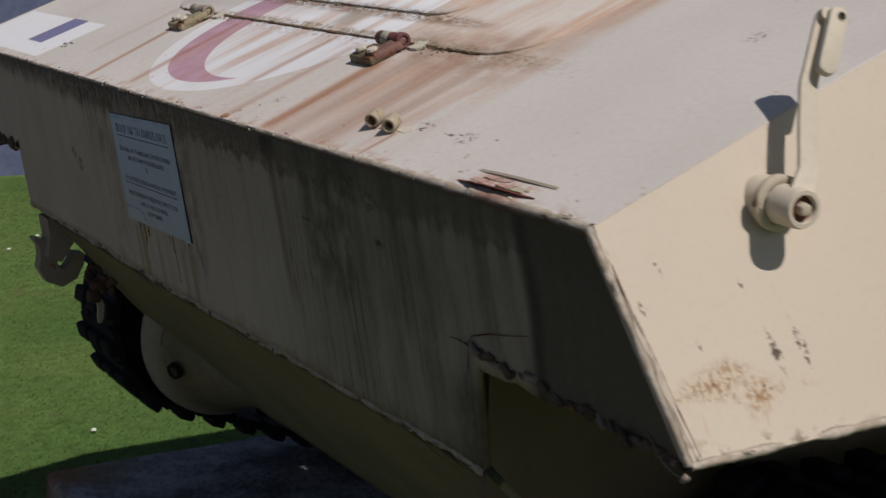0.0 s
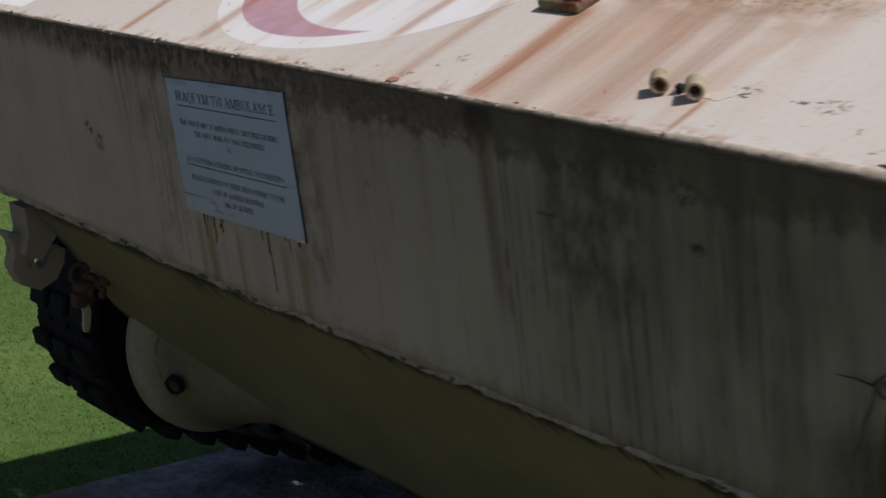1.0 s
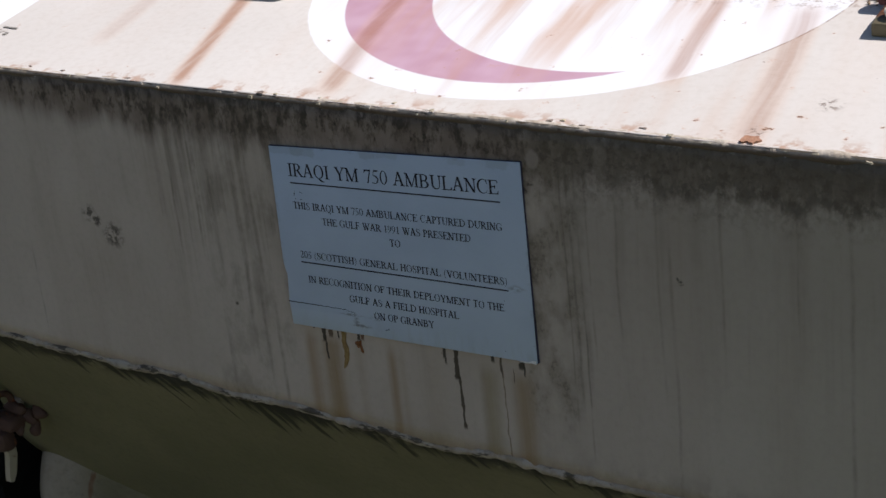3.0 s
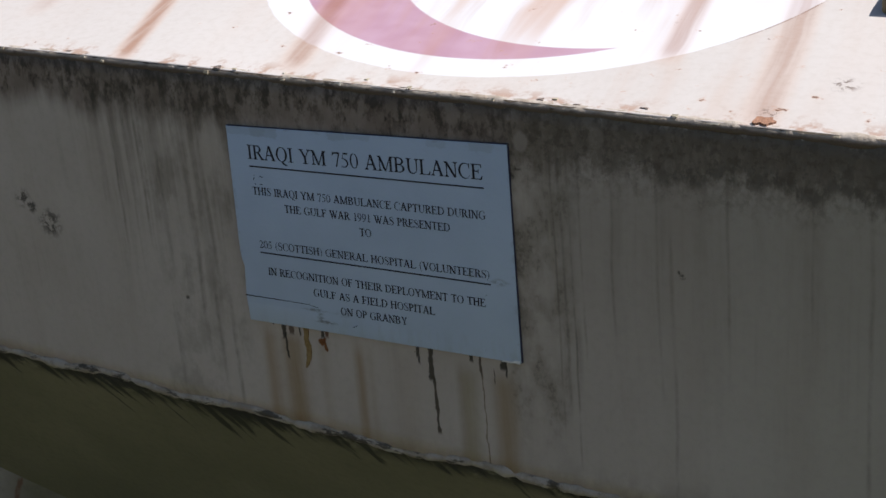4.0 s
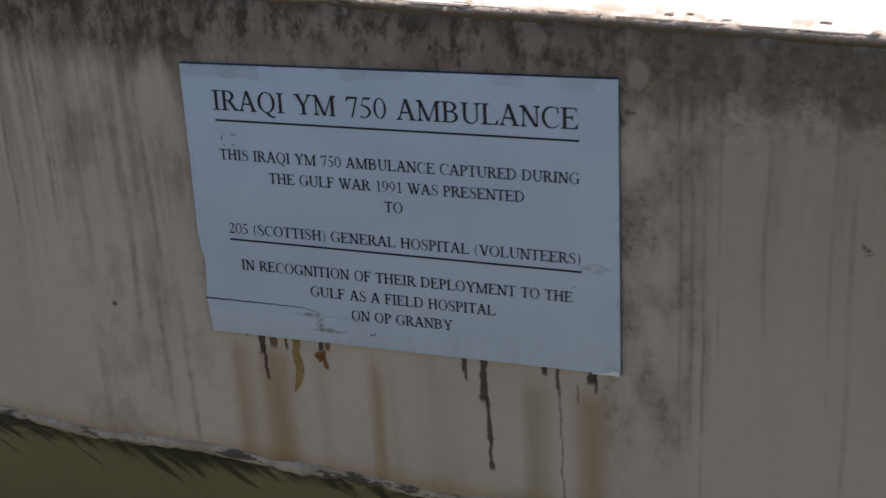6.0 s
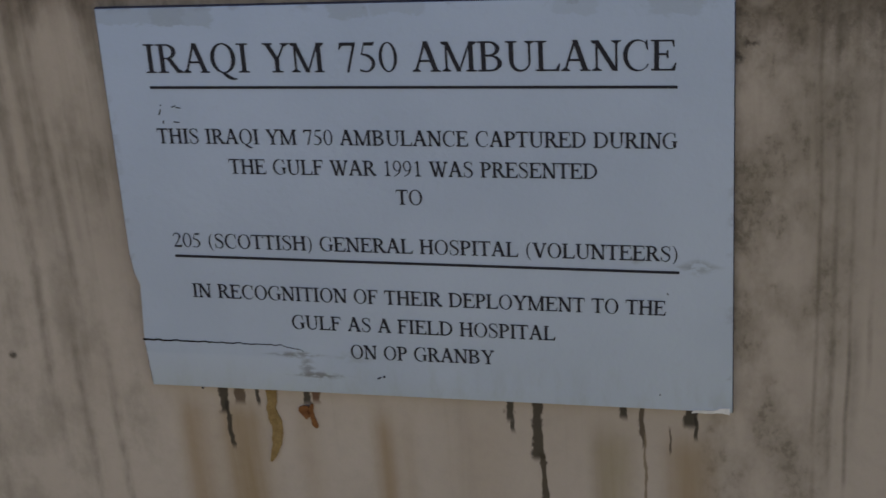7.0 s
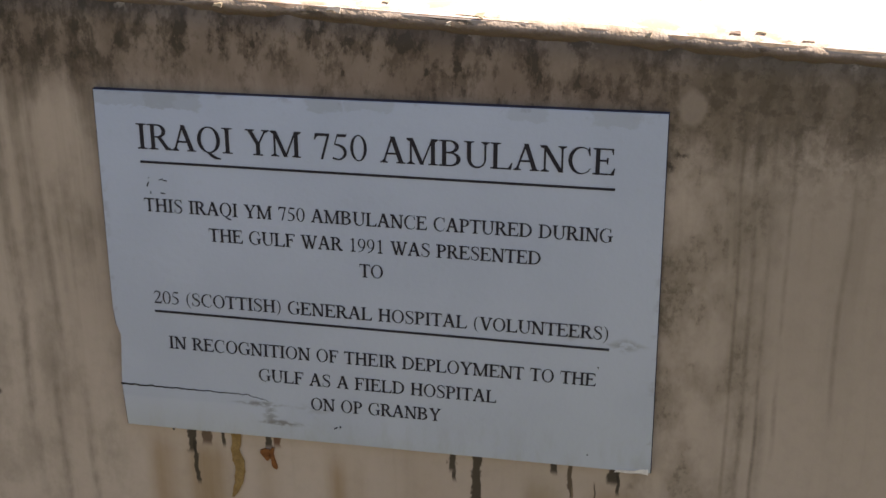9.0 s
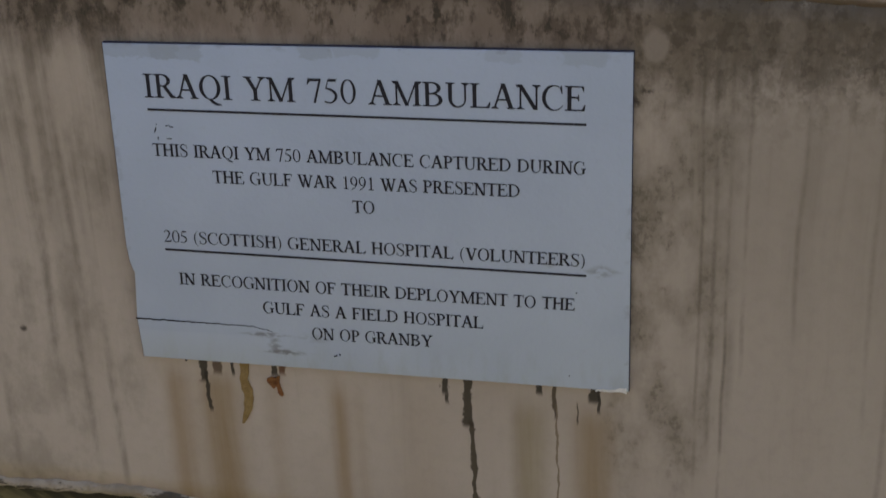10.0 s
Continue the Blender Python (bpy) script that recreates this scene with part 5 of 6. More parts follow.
c0, c1 = Vector((2.6444, 0.3198, 1.6961)), Vector((2.6197, 0.3614, 1.7670))
cup = (c1 - c0).normalized()
cw = cup.cross(PLATE_N).normalized()
cw = cw if cw.y > 0 else -cw
cn = cw.cross(cup) if cw.cross(cup).dot(PLATE_N) > 0 else -cw.cross(cup)
cm = Matrix(((cw.x, cup.x, cn.x, c0.x), (cw.y, cup.y, cn.y, c0.y), (cw.z, cup.z, cn.z, c0.z), (0, 0, 0, 1)))
bm = slab_from(rounded_outline(-0.004, 0.022, -0.014, 0.084, 0.0095, 6), 0.013, 0.025, 0.003)
bmesh.ops.transform(bm, matrix=cm, verts=bm.verts)
clevis = part("clevis", bm, M_SANDCLEAN, arm, "rounded clevis cheek with a pin hole")
bm = slab_from(rounded_outline(-0.0115, 0.018, 0.066, 0.083, 0.008, 5), 0.002, 0.0135)
bmesh.ops.transform(bm, matrix=cm, verts=bm.verts)
part("bridge", bm, M_SANDCLEAN, clevis)
part("pin_hole", cyl(0.0058, 0.0058, 0.012, cm @ Matrix.Translation((0.012, 0.072, 0.0135)), seg=14), M_BLACK, clevis)
part("pin_bush", ring(0.0072, 0.0018, 0.0125, cm @ Matrix.Translation((0.012, 0.072, 0.0135)), 16), M_SAND, clevis)

# ---------------------------------------------------------------- tow hook, final drives, tracks
HX = 0.03


def ribbon(pts, widths, x0, x1, bevel):
    """A bar bent along points (y, z) with half widths, between x0 and x1."""
    bm = bmesh.new()
    P = [Vector((0, y, z)) for y, z in pts]
    a, b = [], []
    for i, p in enumerate(P):
        d = (P[min(i + 1, len(P) - 1)] - P[max(i - 1, 0)]).normalized()
        nrm = Vector((0, -d.z, d.y))
        a.append(p + nrm * widths[i])
        b.append(p - nrm * widths[i])
    loop = a + b[::-1]
    lo = [bm.verts.new((x0, v.y, v.z)) for v in loop]
    hi = [bm.verts.new((x1, v.y, v.z)) for v in loop]
    N, half = len(loop), len(P)
    for i in range(N):
        j = (i + 1) % N
        bm.faces.new((lo[i], lo[j], hi[j], hi[i]))
    for i in range(half - 1):
        for vs, flip in ((lo, 0), (hi, 1)):
            q = [vs[i], vs[i + 1], vs[N - 2 - i], vs[N - 1 - i]]
            bm.faces.new(q[::-1] if flip else q)
    if bevel:
        es = [e for e in bm.edges if len(e.link_faces) == 2 and e.calc_face_angle(0) > 0.9]
        bmesh.ops.bevel(bm, geom=es, offset=bevel, segments=2, affect="EDGES")
    return bm


hook_pts = [(0.062, 0.985), (0.085, 0.968), (0.100, 0.940), (0.098, 0.905), (0.112, 0.878), (0.138, 0.866), (0.164, 0.878), (0.180, 0.905), (0.186, 0.935)]
hook_w = [0.004, 0.013, 0.023, 0.027, 0.027, 0.026, 0.023, 0.020, 0.017]
hook = part("tow_hook", ribbon(hook_pts, hook_w, HX - 0.025, HX + 0.020, 0.006), M_HOOK, vehicle, "forged cream towing hook under the nose corner", smooth=False)
part("hook_shank", ribbon([(0.105, 0.93), (0.128, 0.985), (0.126, 1.050)], [0.022, 0.034, 0.040], HX - 0.022, HX + 0.060, 0.005), M_HOOK, hook)
LX = HX + 0.045
M_LATCH = flat_paint("dark_rusted_latch", (0.075, 0.042, 0.030), (0.150, 0.085, 0.060), 0.55, 0.75)
for k, (dx, y, z, r) in enumerate(((0.030, 0.235, 0.872, 0.017), (0.052, 0.246, 0.858, 0.016), (0.070, 0.252, 0.868, 0.013), (0.044, 0.226, 0.842, 0.013), (0.062, 0.250, 0.838, 0.012))):
    bm = bmesh.new()
    bmesh.ops.create_icosphere(bm, subdivisions=2, radius=r, matrix=Matrix.Translation((LX + dx, y, z)) @ pose(0, 0, 0, 30 * k, 20 * k, 0) @ Matrix.Diagonal((1.3, 0.8, 0.8, 1)))
    rough(bm, 0.005, 55)
    part("latch_lug", bm, M_LATCH, hook, "rusty latch lug")
part("latch_strap", ribbon([(0.262, 0.905), (0.246, 0.890), (0.236, 0.868)], [0.005, 0.006, 0.005], LX + 0.020, LX + 0.038, 0.002), M_HOOK, hook, "short bright strap")
bm = box(LX - 0.005, LX + 0.055, 0.200, 0.240, 0.835, 0.865, 0.010, 2)
add_box(bm, LX + 0.010, LX + 0.045, 0.190, 0.225, 0.800, 0.838, 0.010, 2)
bmesh.ops.subdivide_edges(bm, edges=bm.edges[:], cuts=1)
rough(bm, 0.006, 40)
part("latch", bm, M_LATCH, hook, "rusty latch bracket")
bm = bmesh.new()
seg, tube = 22, 8
rows = []
for k in range(seg):
    a = 2 * math.pi * k / seg
    rows.append([bm.verts.new((LX + 0.022 + 0.006 * math.sin(2 * math.pi * q / tube), 0.212 + (0.022 + 0.006 * math.cos(2 * math.pi * q / tube)) * math.cos(a), 0.880 + (0.022 + 0.006 * math.cos(2 * math.pi * q / tube)) * math.sin(a))) for q in range(tube)])
for a, b in zip(rows, rows[1:] + rows[:1]):
    for q in range(tube):
        bm.faces.new((a[q], a[(q + 1) % tube], b[(q + 1) % tube], b[q]))
part("shackle", bm, M_LATCH, hook, "worn round shackle", smooth=True)
part("hanging_rod", ribbon([(0.222, 0.815), (0.232, 0.785), (0.230, 0.750), (0.228, 0.735)], [0.009, 0.009, 0.008, 0.004], LX + 0.012, LX + 0.024, 0.003), M_TUBE, hook, "bent ochre rod end")

SPY, SPZ = 0.645, 0.645


def final_drive(x0, x1):
    bm = bmesh.new()
    prof = [(x0, 0.0), (x0, 0.240), (x0 + 0.010, 0.258), (x0 + 0.030, 0.266), (x0 + 0.060, 0.264), (x0 + 0.085, 0.254), (x0 + 0.12, 0.236), (x0 + 0.17, 0.212), (x0 + 0.23, 0.190), (x0 + 0.30, 0.168), (x0 + 0.38, 0.148), (x1, 0.118)]
    rings = []
    seg = 48
    for x, r in prof:
        rings.append([bm.verts.new((x, SPY + r * math.cos(2 * math.pi * k / seg), SPZ + r * math.sin(2 * math.pi * k / seg))) for k in range(seg)] if r else None)
    bm.faces.new(rings[1])
    for a, b in zip(rings[1:], rings[2:]):
        for k in range(seg):
            bm.faces.new((a[k], a[(k + 1) % seg], b[(k + 1) % seg], b[k]))
    ob = part("final_drive", bm, M_CONE, vehicle, "cream round final drive housing", smooth=True)
    return ob


fd = final_drive(-0.016, 0.50)
hp = Vector((0.155, 0.448, 0.590))
out = (hp - Vector((0.155, SPY, SPZ))).normalized()
bm = bmesh.new()
mt = aim(Vector((0.165, SPY, SPZ)) + out * 0.229, out + Vector((0.35, 0, 0)))
bmesh.ops.create_cone(bm, cap_ends=False, segments=20, radius1=0.026, radius2=0.024, depth=0.016)
bmesh.ops.solidify(bm, geom=list(bm.faces), thickness=0.008)
bmesh.ops.transform(bm, matrix=mt, verts=list(bm.verts))
part("filler_ring", bm, M_BLACK, fd, "grimy filler plug ring")
part("filler_plug", cyl(0.018, 0.018, 0.008, mt @ Matrix.Translation((0, 0, -0.005)), seg=16), M_TORN, fd)


def track_path():
    """Points (y, z) of the track's middle line, with the outward normal."""
    r, pts = 0.312, []
    a0, a1 = 110, 240
    for i in range(25):
        a = radians(a0 + (a1 - a0) * i / 24)
        pts.append((SPY + r * math.cos(a), SPZ + 0.030 + r * math.sin(a)))
    pts += [(1.20, SLAB_Z + 0.034), (4.4, SLAB_Z + 0.032), (4.9, 0.40), (4.95, 0.62), (4.85, 0.85), (4.6, 0.96), (2.6, 0.93), (0.75, 0.945)]
    return pts + [pts[0]]


def resample(pts, step):
    P = [Vector((0, *p)) for p in pts]
    out, carry = [], 0.0
    for a, b in zip(P, P[1:]):
        d = (b - a).length
        s = carry
        while s < d:
            out.append((a + (b - a) * (s / d), (b - a).normalized()))
            s += step
        carry = s - d
    return out


def link_mesh():
    bm = bmesh.new()
    add_box(bm, -0.150, 0.150, -0.050, 0.050, -0.012, 0.012, 0.004)
    for x in (-0.150, -0.042, 0.066):
        add_box(bm, x, x + 0.084, -0.020, 0.030, -0.036, -0.010, 0.006)
    add_box(bm, -0.02, 0.02, -0.018, 0.018, 0.010, 0.055, 0.006)
    for x in (-0.14, -0.05, 0.04):
        add_cyl(bm, 0.013, 0.013, 0.07, aim((x, 0.054, 0.0), (1, 0, 0)), seg=8)
    me = bpy.data.meshes.new("track_link")
    bmesh.ops.recalc_face_normals(bm, faces=bm.faces)
    bm.to_mesh(me)
    bm.free()
    me.materials.append(M_TRACK)
    return me


LINK = link_mesh()
for cx in (-0.205, 2.475):
    # black sprocket disc backs the links; the shade inside is in its colour
    belt = part("track", cyl(0.285, 0.285, 0.12, aim((cx - 0.06, SPY, SPZ), (1, 0, 0)), seg=24, bevel=0.01), M_BLACK, vehicle, "dark steel track of cleated links")
    for p, d in resample(track_path(), 0.112):
        ob = new("track_link", LINK)
        ob.parent = belt
        side = Vector((1, 0, 0))
        up = side.cross(d)
        ob.matrix_basis = Matrix(((1, d.x, up.x, cx), (0, d.y, up.y, p.y), (0, d.z, up.z, p.z), (0, 0, 0, 1)))
    for wy in (1.45, 2.30, 3.15, 4.0):
        w = part("road_wheel", cyl(0.345, 0.345, 0.24, aim((cx - 0.12, wy, SLAB_Z + 0.40), (1, 0, 0)), seg=32, bevel=0.02), M_BLACK, vehicle, "dark rubber road wheel")
        part("wheel_hub", cyl(0.10, 0.08, 0.05, aim((cx + (0.11 if cx > 1 else -0.16), wy, SLAB_Z + 0.40), (1, 0, 0)), seg=20, bevel=0.008), M_SAND, w)

# ochre run and rust scabs that hang from the plaque's lower edge
def run_down(pts, widths):
    """A thin crust along points (x, z) of the nose plate, with an uneven rim."""
    left, right = [], []
    for k, ((x, z), w) in enumerate(zip(pts, widths)):
        left.append((x - w * (1 + 0.35 * noise.noise((k * 3.1, 1, 0))), z))
        right.append((x + w * (1 + 0.35 * noise.noise((k * 3.1, 5, 0))), z))
    vs = [(x, -0.0006, z) for x, z in left + right] + [(x, 0.004, z) for x, z in left + right]
    n, fs = len(pts), []
    for k in range(n - 1):
        fs += [(k, k + 1, n + k + 1, n + k), (2 * n + k, k, k + 1, 2 * n + k + 1)[::-1], (n + k, n + k + 1, 3 * n + k + 1, 3 * n + k)]
    return vs, [], fs


M_OCHRE = plain_rough("ochre_crust", (0.245, 0.158, 0.058), (0.325, 0.222, 0.090), 130, 0.7, 0.001)
M_SCAB = plain_rough("orange_brown_scab", (0.17, 0.065, 0.020), (0.25, 0.105, 0.035), 150, 0.75, 0.001)
ochre = [(0.9288 + 0.00042 * min(k, 10) + 0.0010 * math.sin(k * 1.1) - 0.0022 * max(0, k - 10), -0.306 - 0.0044 * k) for k in range(14)]
part("ochre_run", run_down(ochre, [0.0036, 0.0037, 0.0032, 0.0030, 0.0031, 0.0034, 0.0036, 0.0034, 0.0036, 0.0034, 0.0030, 0.0026, 0.0020, 0.0008]), M_OCHRE, vehicle, "ochre run of old sealant", NOSE)
part("rust_scab", run_down([(0.9530, -0.3195), (0.9512, -0.3215), (0.9515, -0.3240), (0.9525, -0.3270), (0.9528, -0.3295)], [0.0012, 0.0034, 0.0038, 0.0024, 0.0004]), M_SCAB, vehicle, "orange-brown rust scab", NOSE)
part("rust_scab", run_down([(0.9570, -0.3180), (0.9562, -0.3205), (0.9555, -0.3240), (0.9568, -0.3285), (0.9585, -0.3335), (0.9592, -0.3355)], [0.0008, 0.0014, 0.0018, 0.0014, 0.0020, 0.0006]), M_SCAB, vehicle, "", NOSE)

# ---------------------------------------------------------------- plaque
PCX, PCZ, PTILT = 1.029, -0.183, 2.2
PLQ = NOSE @ pose(PCX, 0.0005, PCZ, 90, -PTILT, 0)
ca, sa = math.cos(radians(PTILT)), math.sin(radians(PTILT))


def plq(x, z):
    dx, dz = x - PCX, z - PCZ
    return dx * ca + dz * sa, -dx * sa + dz * ca


plaque = thing("information_plaque", "pale blue-grey metal plaque with black lettering on the nose plate", "plaque", PLQ)
outline = [plq(*p) for p in ((0.8529, -0.3103), (1.2189, -0.2988), (1.2052, -0.0474), (0.8406, -0.0652), (0.8462, -0.2190), (0.8478, -0.2320), (0.8515, -0.2400), (0.8500, -0.2780))]
part("panel", slab_from(outline, 0.0045, 0.0056, 0.0004), M_PLAQUE, plaque)
part("panel_edge", slab_from([(x * 1.003, y * 1.003) for x, y in outline], -0.004, 0.0045), M_PLAQUE_EDGE, plaque, "dark edge of the panel")


class Roman:
    """Draws upright roman capitals and figures as flat polygons, in units of the cap height: strong uprights, fine hairlines, thin slab feet."""

    THICK, HAIR, FOOT = 0.150, 0.062, 0.044

    def __init__(self):
        self.polys = []
        self.gap = 0.378

    def poly(self, *pts):
        self.polys.append([(self.at + x, y) for x, y in pts])

    def bar(self, x0, x1, y0, y1):
        self.poly((x0, y0), (x1, y0), (x1, y1), (x0, y1))

    def foot(self, x0, x1, y=0.0):
        """A slab foot at the base line, or under the cap line where y is 1."""
        up = 1 if y < 0.5 else -1
        c, f = (x0 + x1) / 2, self.FOOT * up
        self.bar(x0, x1, min(y, y + f), max(y, y + f))
        self.poly((c - 0.12, y + f), (c + 0.12, y + f), (c + 0.05, y + 2.2 * f), (c - 0.05, y + 2.2 * f))

    def stem(self, x, y0=0.0, y1=1.0, w=None):
        w = w or self.THICK
        self.bar(x - w / 2, x + w / 2, y0, y1)

    def slope(self, x0, y0, x1, y1, w):
        self.poly((x0 - w / 2, y0), (x0 + w / 2, y0), (x1 + w / 2, y1), (x1 - w / 2, y1))

    def bowl(self, cx, cy, rx, ry, a0, a1, wx, wy, dx=0.0, n=22):
        """Part of an oval ring; dx pushes the inner oval aside, so that one flank is the heavier."""
        for i in range(n):
            p, q = (radians(a0 + (a1 - a0) * k / n) for k in (i, i + 1))
            self.poly(*[(cx + s * dx + (rx - s * wx) * math.cos(a), cy + (ry - s * wy) * math.sin(a)) for a, s in ((p, 0), (q, 0), (q, 1), (p, 1))])

    def swell(self, pts, n=7):
        """A stroke through points (x, y, width), rounded between them."""
        P = [pts[0], *pts, pts[-1]]
        line = []
        for a, b, c, d in zip(P, P[1:], P[2:], P[3:]):
            for i in range(n):
                t = i / n
                line.append([0.5 * (2 * b[k] + (c[k] - a[k]) * t + (2 * a[k] - 5 * b[k] + 4 * c[k] - d[k]) * t * t + (3 * b[k] - a[k] - 3 * c[k] + d[k]) * t**3) for k in range(3)])
        line.append(pts[-1])
        rim = []
        for i, (x, y, w) in enumerate(line):
            a, b = line[max(i - 1, 0)], line[min(i + 1, len(line) - 1)]
            tx, ty = b[0] - a[0], b[1] - a[1]
            s = math.hypot(tx, ty) or 1.0
            rim.append(((x - ty / s * w / 2, y + tx / s * w / 2), (x + ty / s * w / 2, y - tx / s * w / 2)))
        for (a, b), (c, d) in zip(rim, rim[1:]):
            self.poly(a, b, d, c)

    def arms(self, right, low):
        """Upright with an upper arm and a middle arm, as E and F share."""
        h = self.HAIR
        self.stem(0.215)
        self.bar(0.02, right, 1 - h * 0.8, 1)
        self.poly((right - 0.10, 1), (right, 1), (right + 0.01, 0.77), (right - 0.03, 0.77))
        self.bar(0.25, 0.62, 0.50, 0.50 + h)
        self.poly((0.58, 0.40), (0.63, 0.40), (0.63, 0.66), (0.58, 0.66), (0.55, 0.53))
        if low:
            self.low_arm(low)
        else:
            self.foot(0.02, 0.44)

    def low_arm(self, right):
        self.bar(0.02, right - 0.04, 0, self.HAIR * 0.8)
        self.poly((right - 0.20, 0), (right - 0.04, 0), (right + 0.01, 0.26), (right - 0.03, 0.26))

    def A(self):
        self.slope(0.155, 0, 0.520, 1.01, self.HAIR * 1.15)
        self.slope(0.895, 0, 0.525, 1.02, self.THICK * 1.12)
        self.bar(0.27, 0.72, 0.325, 0.325 + self.HAIR)
        self.foot(0.02, 0.33)
        self.foot(0.69, 1.07)

    def B(self):
        h = self.HAIR
        self.stem(0.225)
        self.bar(0.02, 0.46, 1 - h * 0.8, 1)
        self.bar(0.02, 0.46, 0, h * 0.8)
        self.bar(0.25, 0.46, 0.49, 0.49 + h)
        self.bowl(0.45, 0.755, 0.38, 0.245, -90, 90, self.THICK, h * 0.8)
        self.bowl(0.46, 0.275, 0.44, 0.275, -90, 90, self.THICK, h * 0.8)

    def C(self):
        self.bowl(0.545, 0.5, 0.50, 0.52, 42, 316, 0.105, 0.052, 0.055, 30)
        self.poly((0.86, 1.01), (0.90, 1.01), (0.925, 0.68), (0.885, 0.68), (0.82, 0.88))
        self.swell([(0.885, 0.15, 0.03), (0.93, 0.22, 0.045)], 2)

    def D(self):
        self.stem(0.225)
        self.bar(0.02, 0.45, 1 - self.HAIR * 0.8, 1)
        self.bar(0.02, 0.45, 0, self.HAIR * 0.8)
        self.bowl(0.44, 0.5, 0.60, 0.5, -90, 90, 0.165, self.HAIR * 0.8)

    def E(self):
        self.arms(0.83, 0.90)

    def F(self):
        self.arms(0.80, 0)

    def G(self):
        self.bowl(0.555, 0.5, 0.51, 0.52, 42, 318, 0.105, 0.052, 0.055, 30)
        self.poly((0.87, 1.01), (0.91, 1.01), (0.935, 0.68), (0.895, 0.68), (0.83, 0.88))
        self.stem(0.885, 0.06, 0.44)
        self.bar(0.68, 1.07, 0.41, 0.41 + self.FOOT)

    def H(self):
        for x in (0.225, 0.865):
            self.stem(x)
            for y in (0, 1):
                self.foot(x - 0.195, x + 0.195, y)
        self.bar(0.25, 0.84, 0.48, 0.48 + self.HAIR)

    def I(self):
        self.stem(0.25)
        self.foot(0.03, 0.47)
        self.foot(0.03, 0.47, 1)

    def L(self):
        self.stem(0.215)
        self.foot(0.02, 0.43, 1)
        self.low_arm(0.90)

    def M(self):
        self.stem(0.20, w=self.HAIR * 1.1)
        self.stem(1.11)
        self.slope(0.20, 1.0, 0.66, 0.0, self.THICK)
        self.slope(0.655, 0.0, 1.09, 1.0, self.HAIR)
        self.foot(0.02, 0.26, 1)
        self.foot(1.06, 1.32, 1)
        self.foot(0.03, 0.37)
        self.foot(0.92, 1.30)

    def N(self):
        for x in (0.20, 0.895):
            self.stem(x, w=self.HAIR * 1.1)
        self.slope(0.18, 1.0, 0.86, 0.0, self.THICK * 1.15)
        self.foot(0.0, 0.26, 1)
        self.foot(0.72, 1.07, 1)
        self.foot(0.03, 0.37)

    def O(self):
        self.bowl(0.545, 0.5, 0.495, 0.52, 0, 360, 0.165, 0.05, 0, 36)

    def P(self):
        h = self.HAIR
        self.stem(0.225)
        self.bar(0.02, 0.42, 1 - h * 0.8, 1)
        self.bar(0.25, 0.42, 0.455, 0.455 + h * 0.8)
        self.bowl(0.41, 0.7275, 0.40, 0.2725, -90, 90, self.THICK, h * 0.8)
        self.foot(0.02, 0.44)

    def Q(self):
        self.O()
        self.swell([(0.48, -0.01, 0.05), (0.62, -0.09, 0.13), (0.80, -0.19, 0.11), (1.04, -0.225, 0.035)])

    def R(self):
        h = self.HAIR
        self.stem(0.225)
        self.bar(0.02, 0.42, 1 - h * 0.8, 1)
        self.bar(0.25, 0.45, 0.475, 0.475 + h * 0.8)
        self.bowl(0.42, 0.7375, 0.38, 0.2625, -90, 90, self.THICK, h * 0.8)
        self.foot(0.02, 0.44)
        self.slope(0.50, 0.50, 0.87, 0.0, self.THICK * 1.15)
        self.foot(0.76, 1.02)

    def S(self):
        self.swell([(0.68, 0.80, 0.04), (0.60, 0.93, 0.05), (0.40, 0.992, 0.055), (0.19, 0.90, 0.10), (0.16, 0.73, 0.13), (0.36, 0.56, 0.155), (0.60, 0.42, 0.15), (0.67, 0.23, 0.12), (0.54, 0.05, 0.08), (0.34, 0.005, 0.05), (0.17, 0.08, 0.05), (0.10, 0.24, 0.04)])
        self.poly((0.645, 1.01), (0.68, 1.01), (0.70, 0.70), (0.665, 0.70))
        self.poly((0.075, -0.01), (0.11, -0.01), (0.115, 0.32), (0.08, 0.32))

    def T(self):
        self.stem(0.46)
        self.bar(0.03, 0.89, 1 - self.HAIR * 0.9, 1)
        self.poly((0.03, 1), (0.14, 1), (0.07, 0.93), (0.035, 0.75), (0.005, 0.75))
        self.poly((0.89, 1), (0.78, 1), (0.85, 0.93), (0.885, 0.75), (0.915, 0.75))
        self.foot(0.25, 0.67)

    def U(self):
        self.stem(0.235, 0.33, 1.0)
        self.stem(0.895, 0.33, 1.0, self.HAIR * 1.1)
        self.bowl(0.5445, 0.335, 0.3845, 0.352, 180, 360, 0.1095, 0.07, 0.0405)
        self.foot(0.03, 0.44, 1)
        self.foot(0.73, 1.07, 1)

    def V(self):
        self.slope(0.20, 1.0, 0.565, -0.015, self.THICK * 1.1)
        self.slope(0.565, -0.015, 0.905, 1.0, self.HAIR * 1.1)
        self.foot(0.02, 0.42, 1)
        self.foot(0.74, 1.06, 1)

    def W(self):
        for x in (0.18, 0.65):
            self.slope(x, 1.0, x + 0.325, -0.015, self.THICK)
            self.slope(x + 0.325, -0.015, x + (0.54 if x < 0.5 else 0.62), 1.0 if x > 0.5 else 0.80, self.HAIR * 1.1)
            self.foot(x - 0.17, x + 0.20, 1)
        self.foot(1.13, 1.42, 1)

    def Y(self):
        self.stem(0.555, 0.0, 0.46)
        self.slope(0.205, 1.0, 0.560, 0.42, self.THICK * 1.1)
        self.slope(0.575, 0.42, 0.895, 1.0, self.HAIR * 1.1)
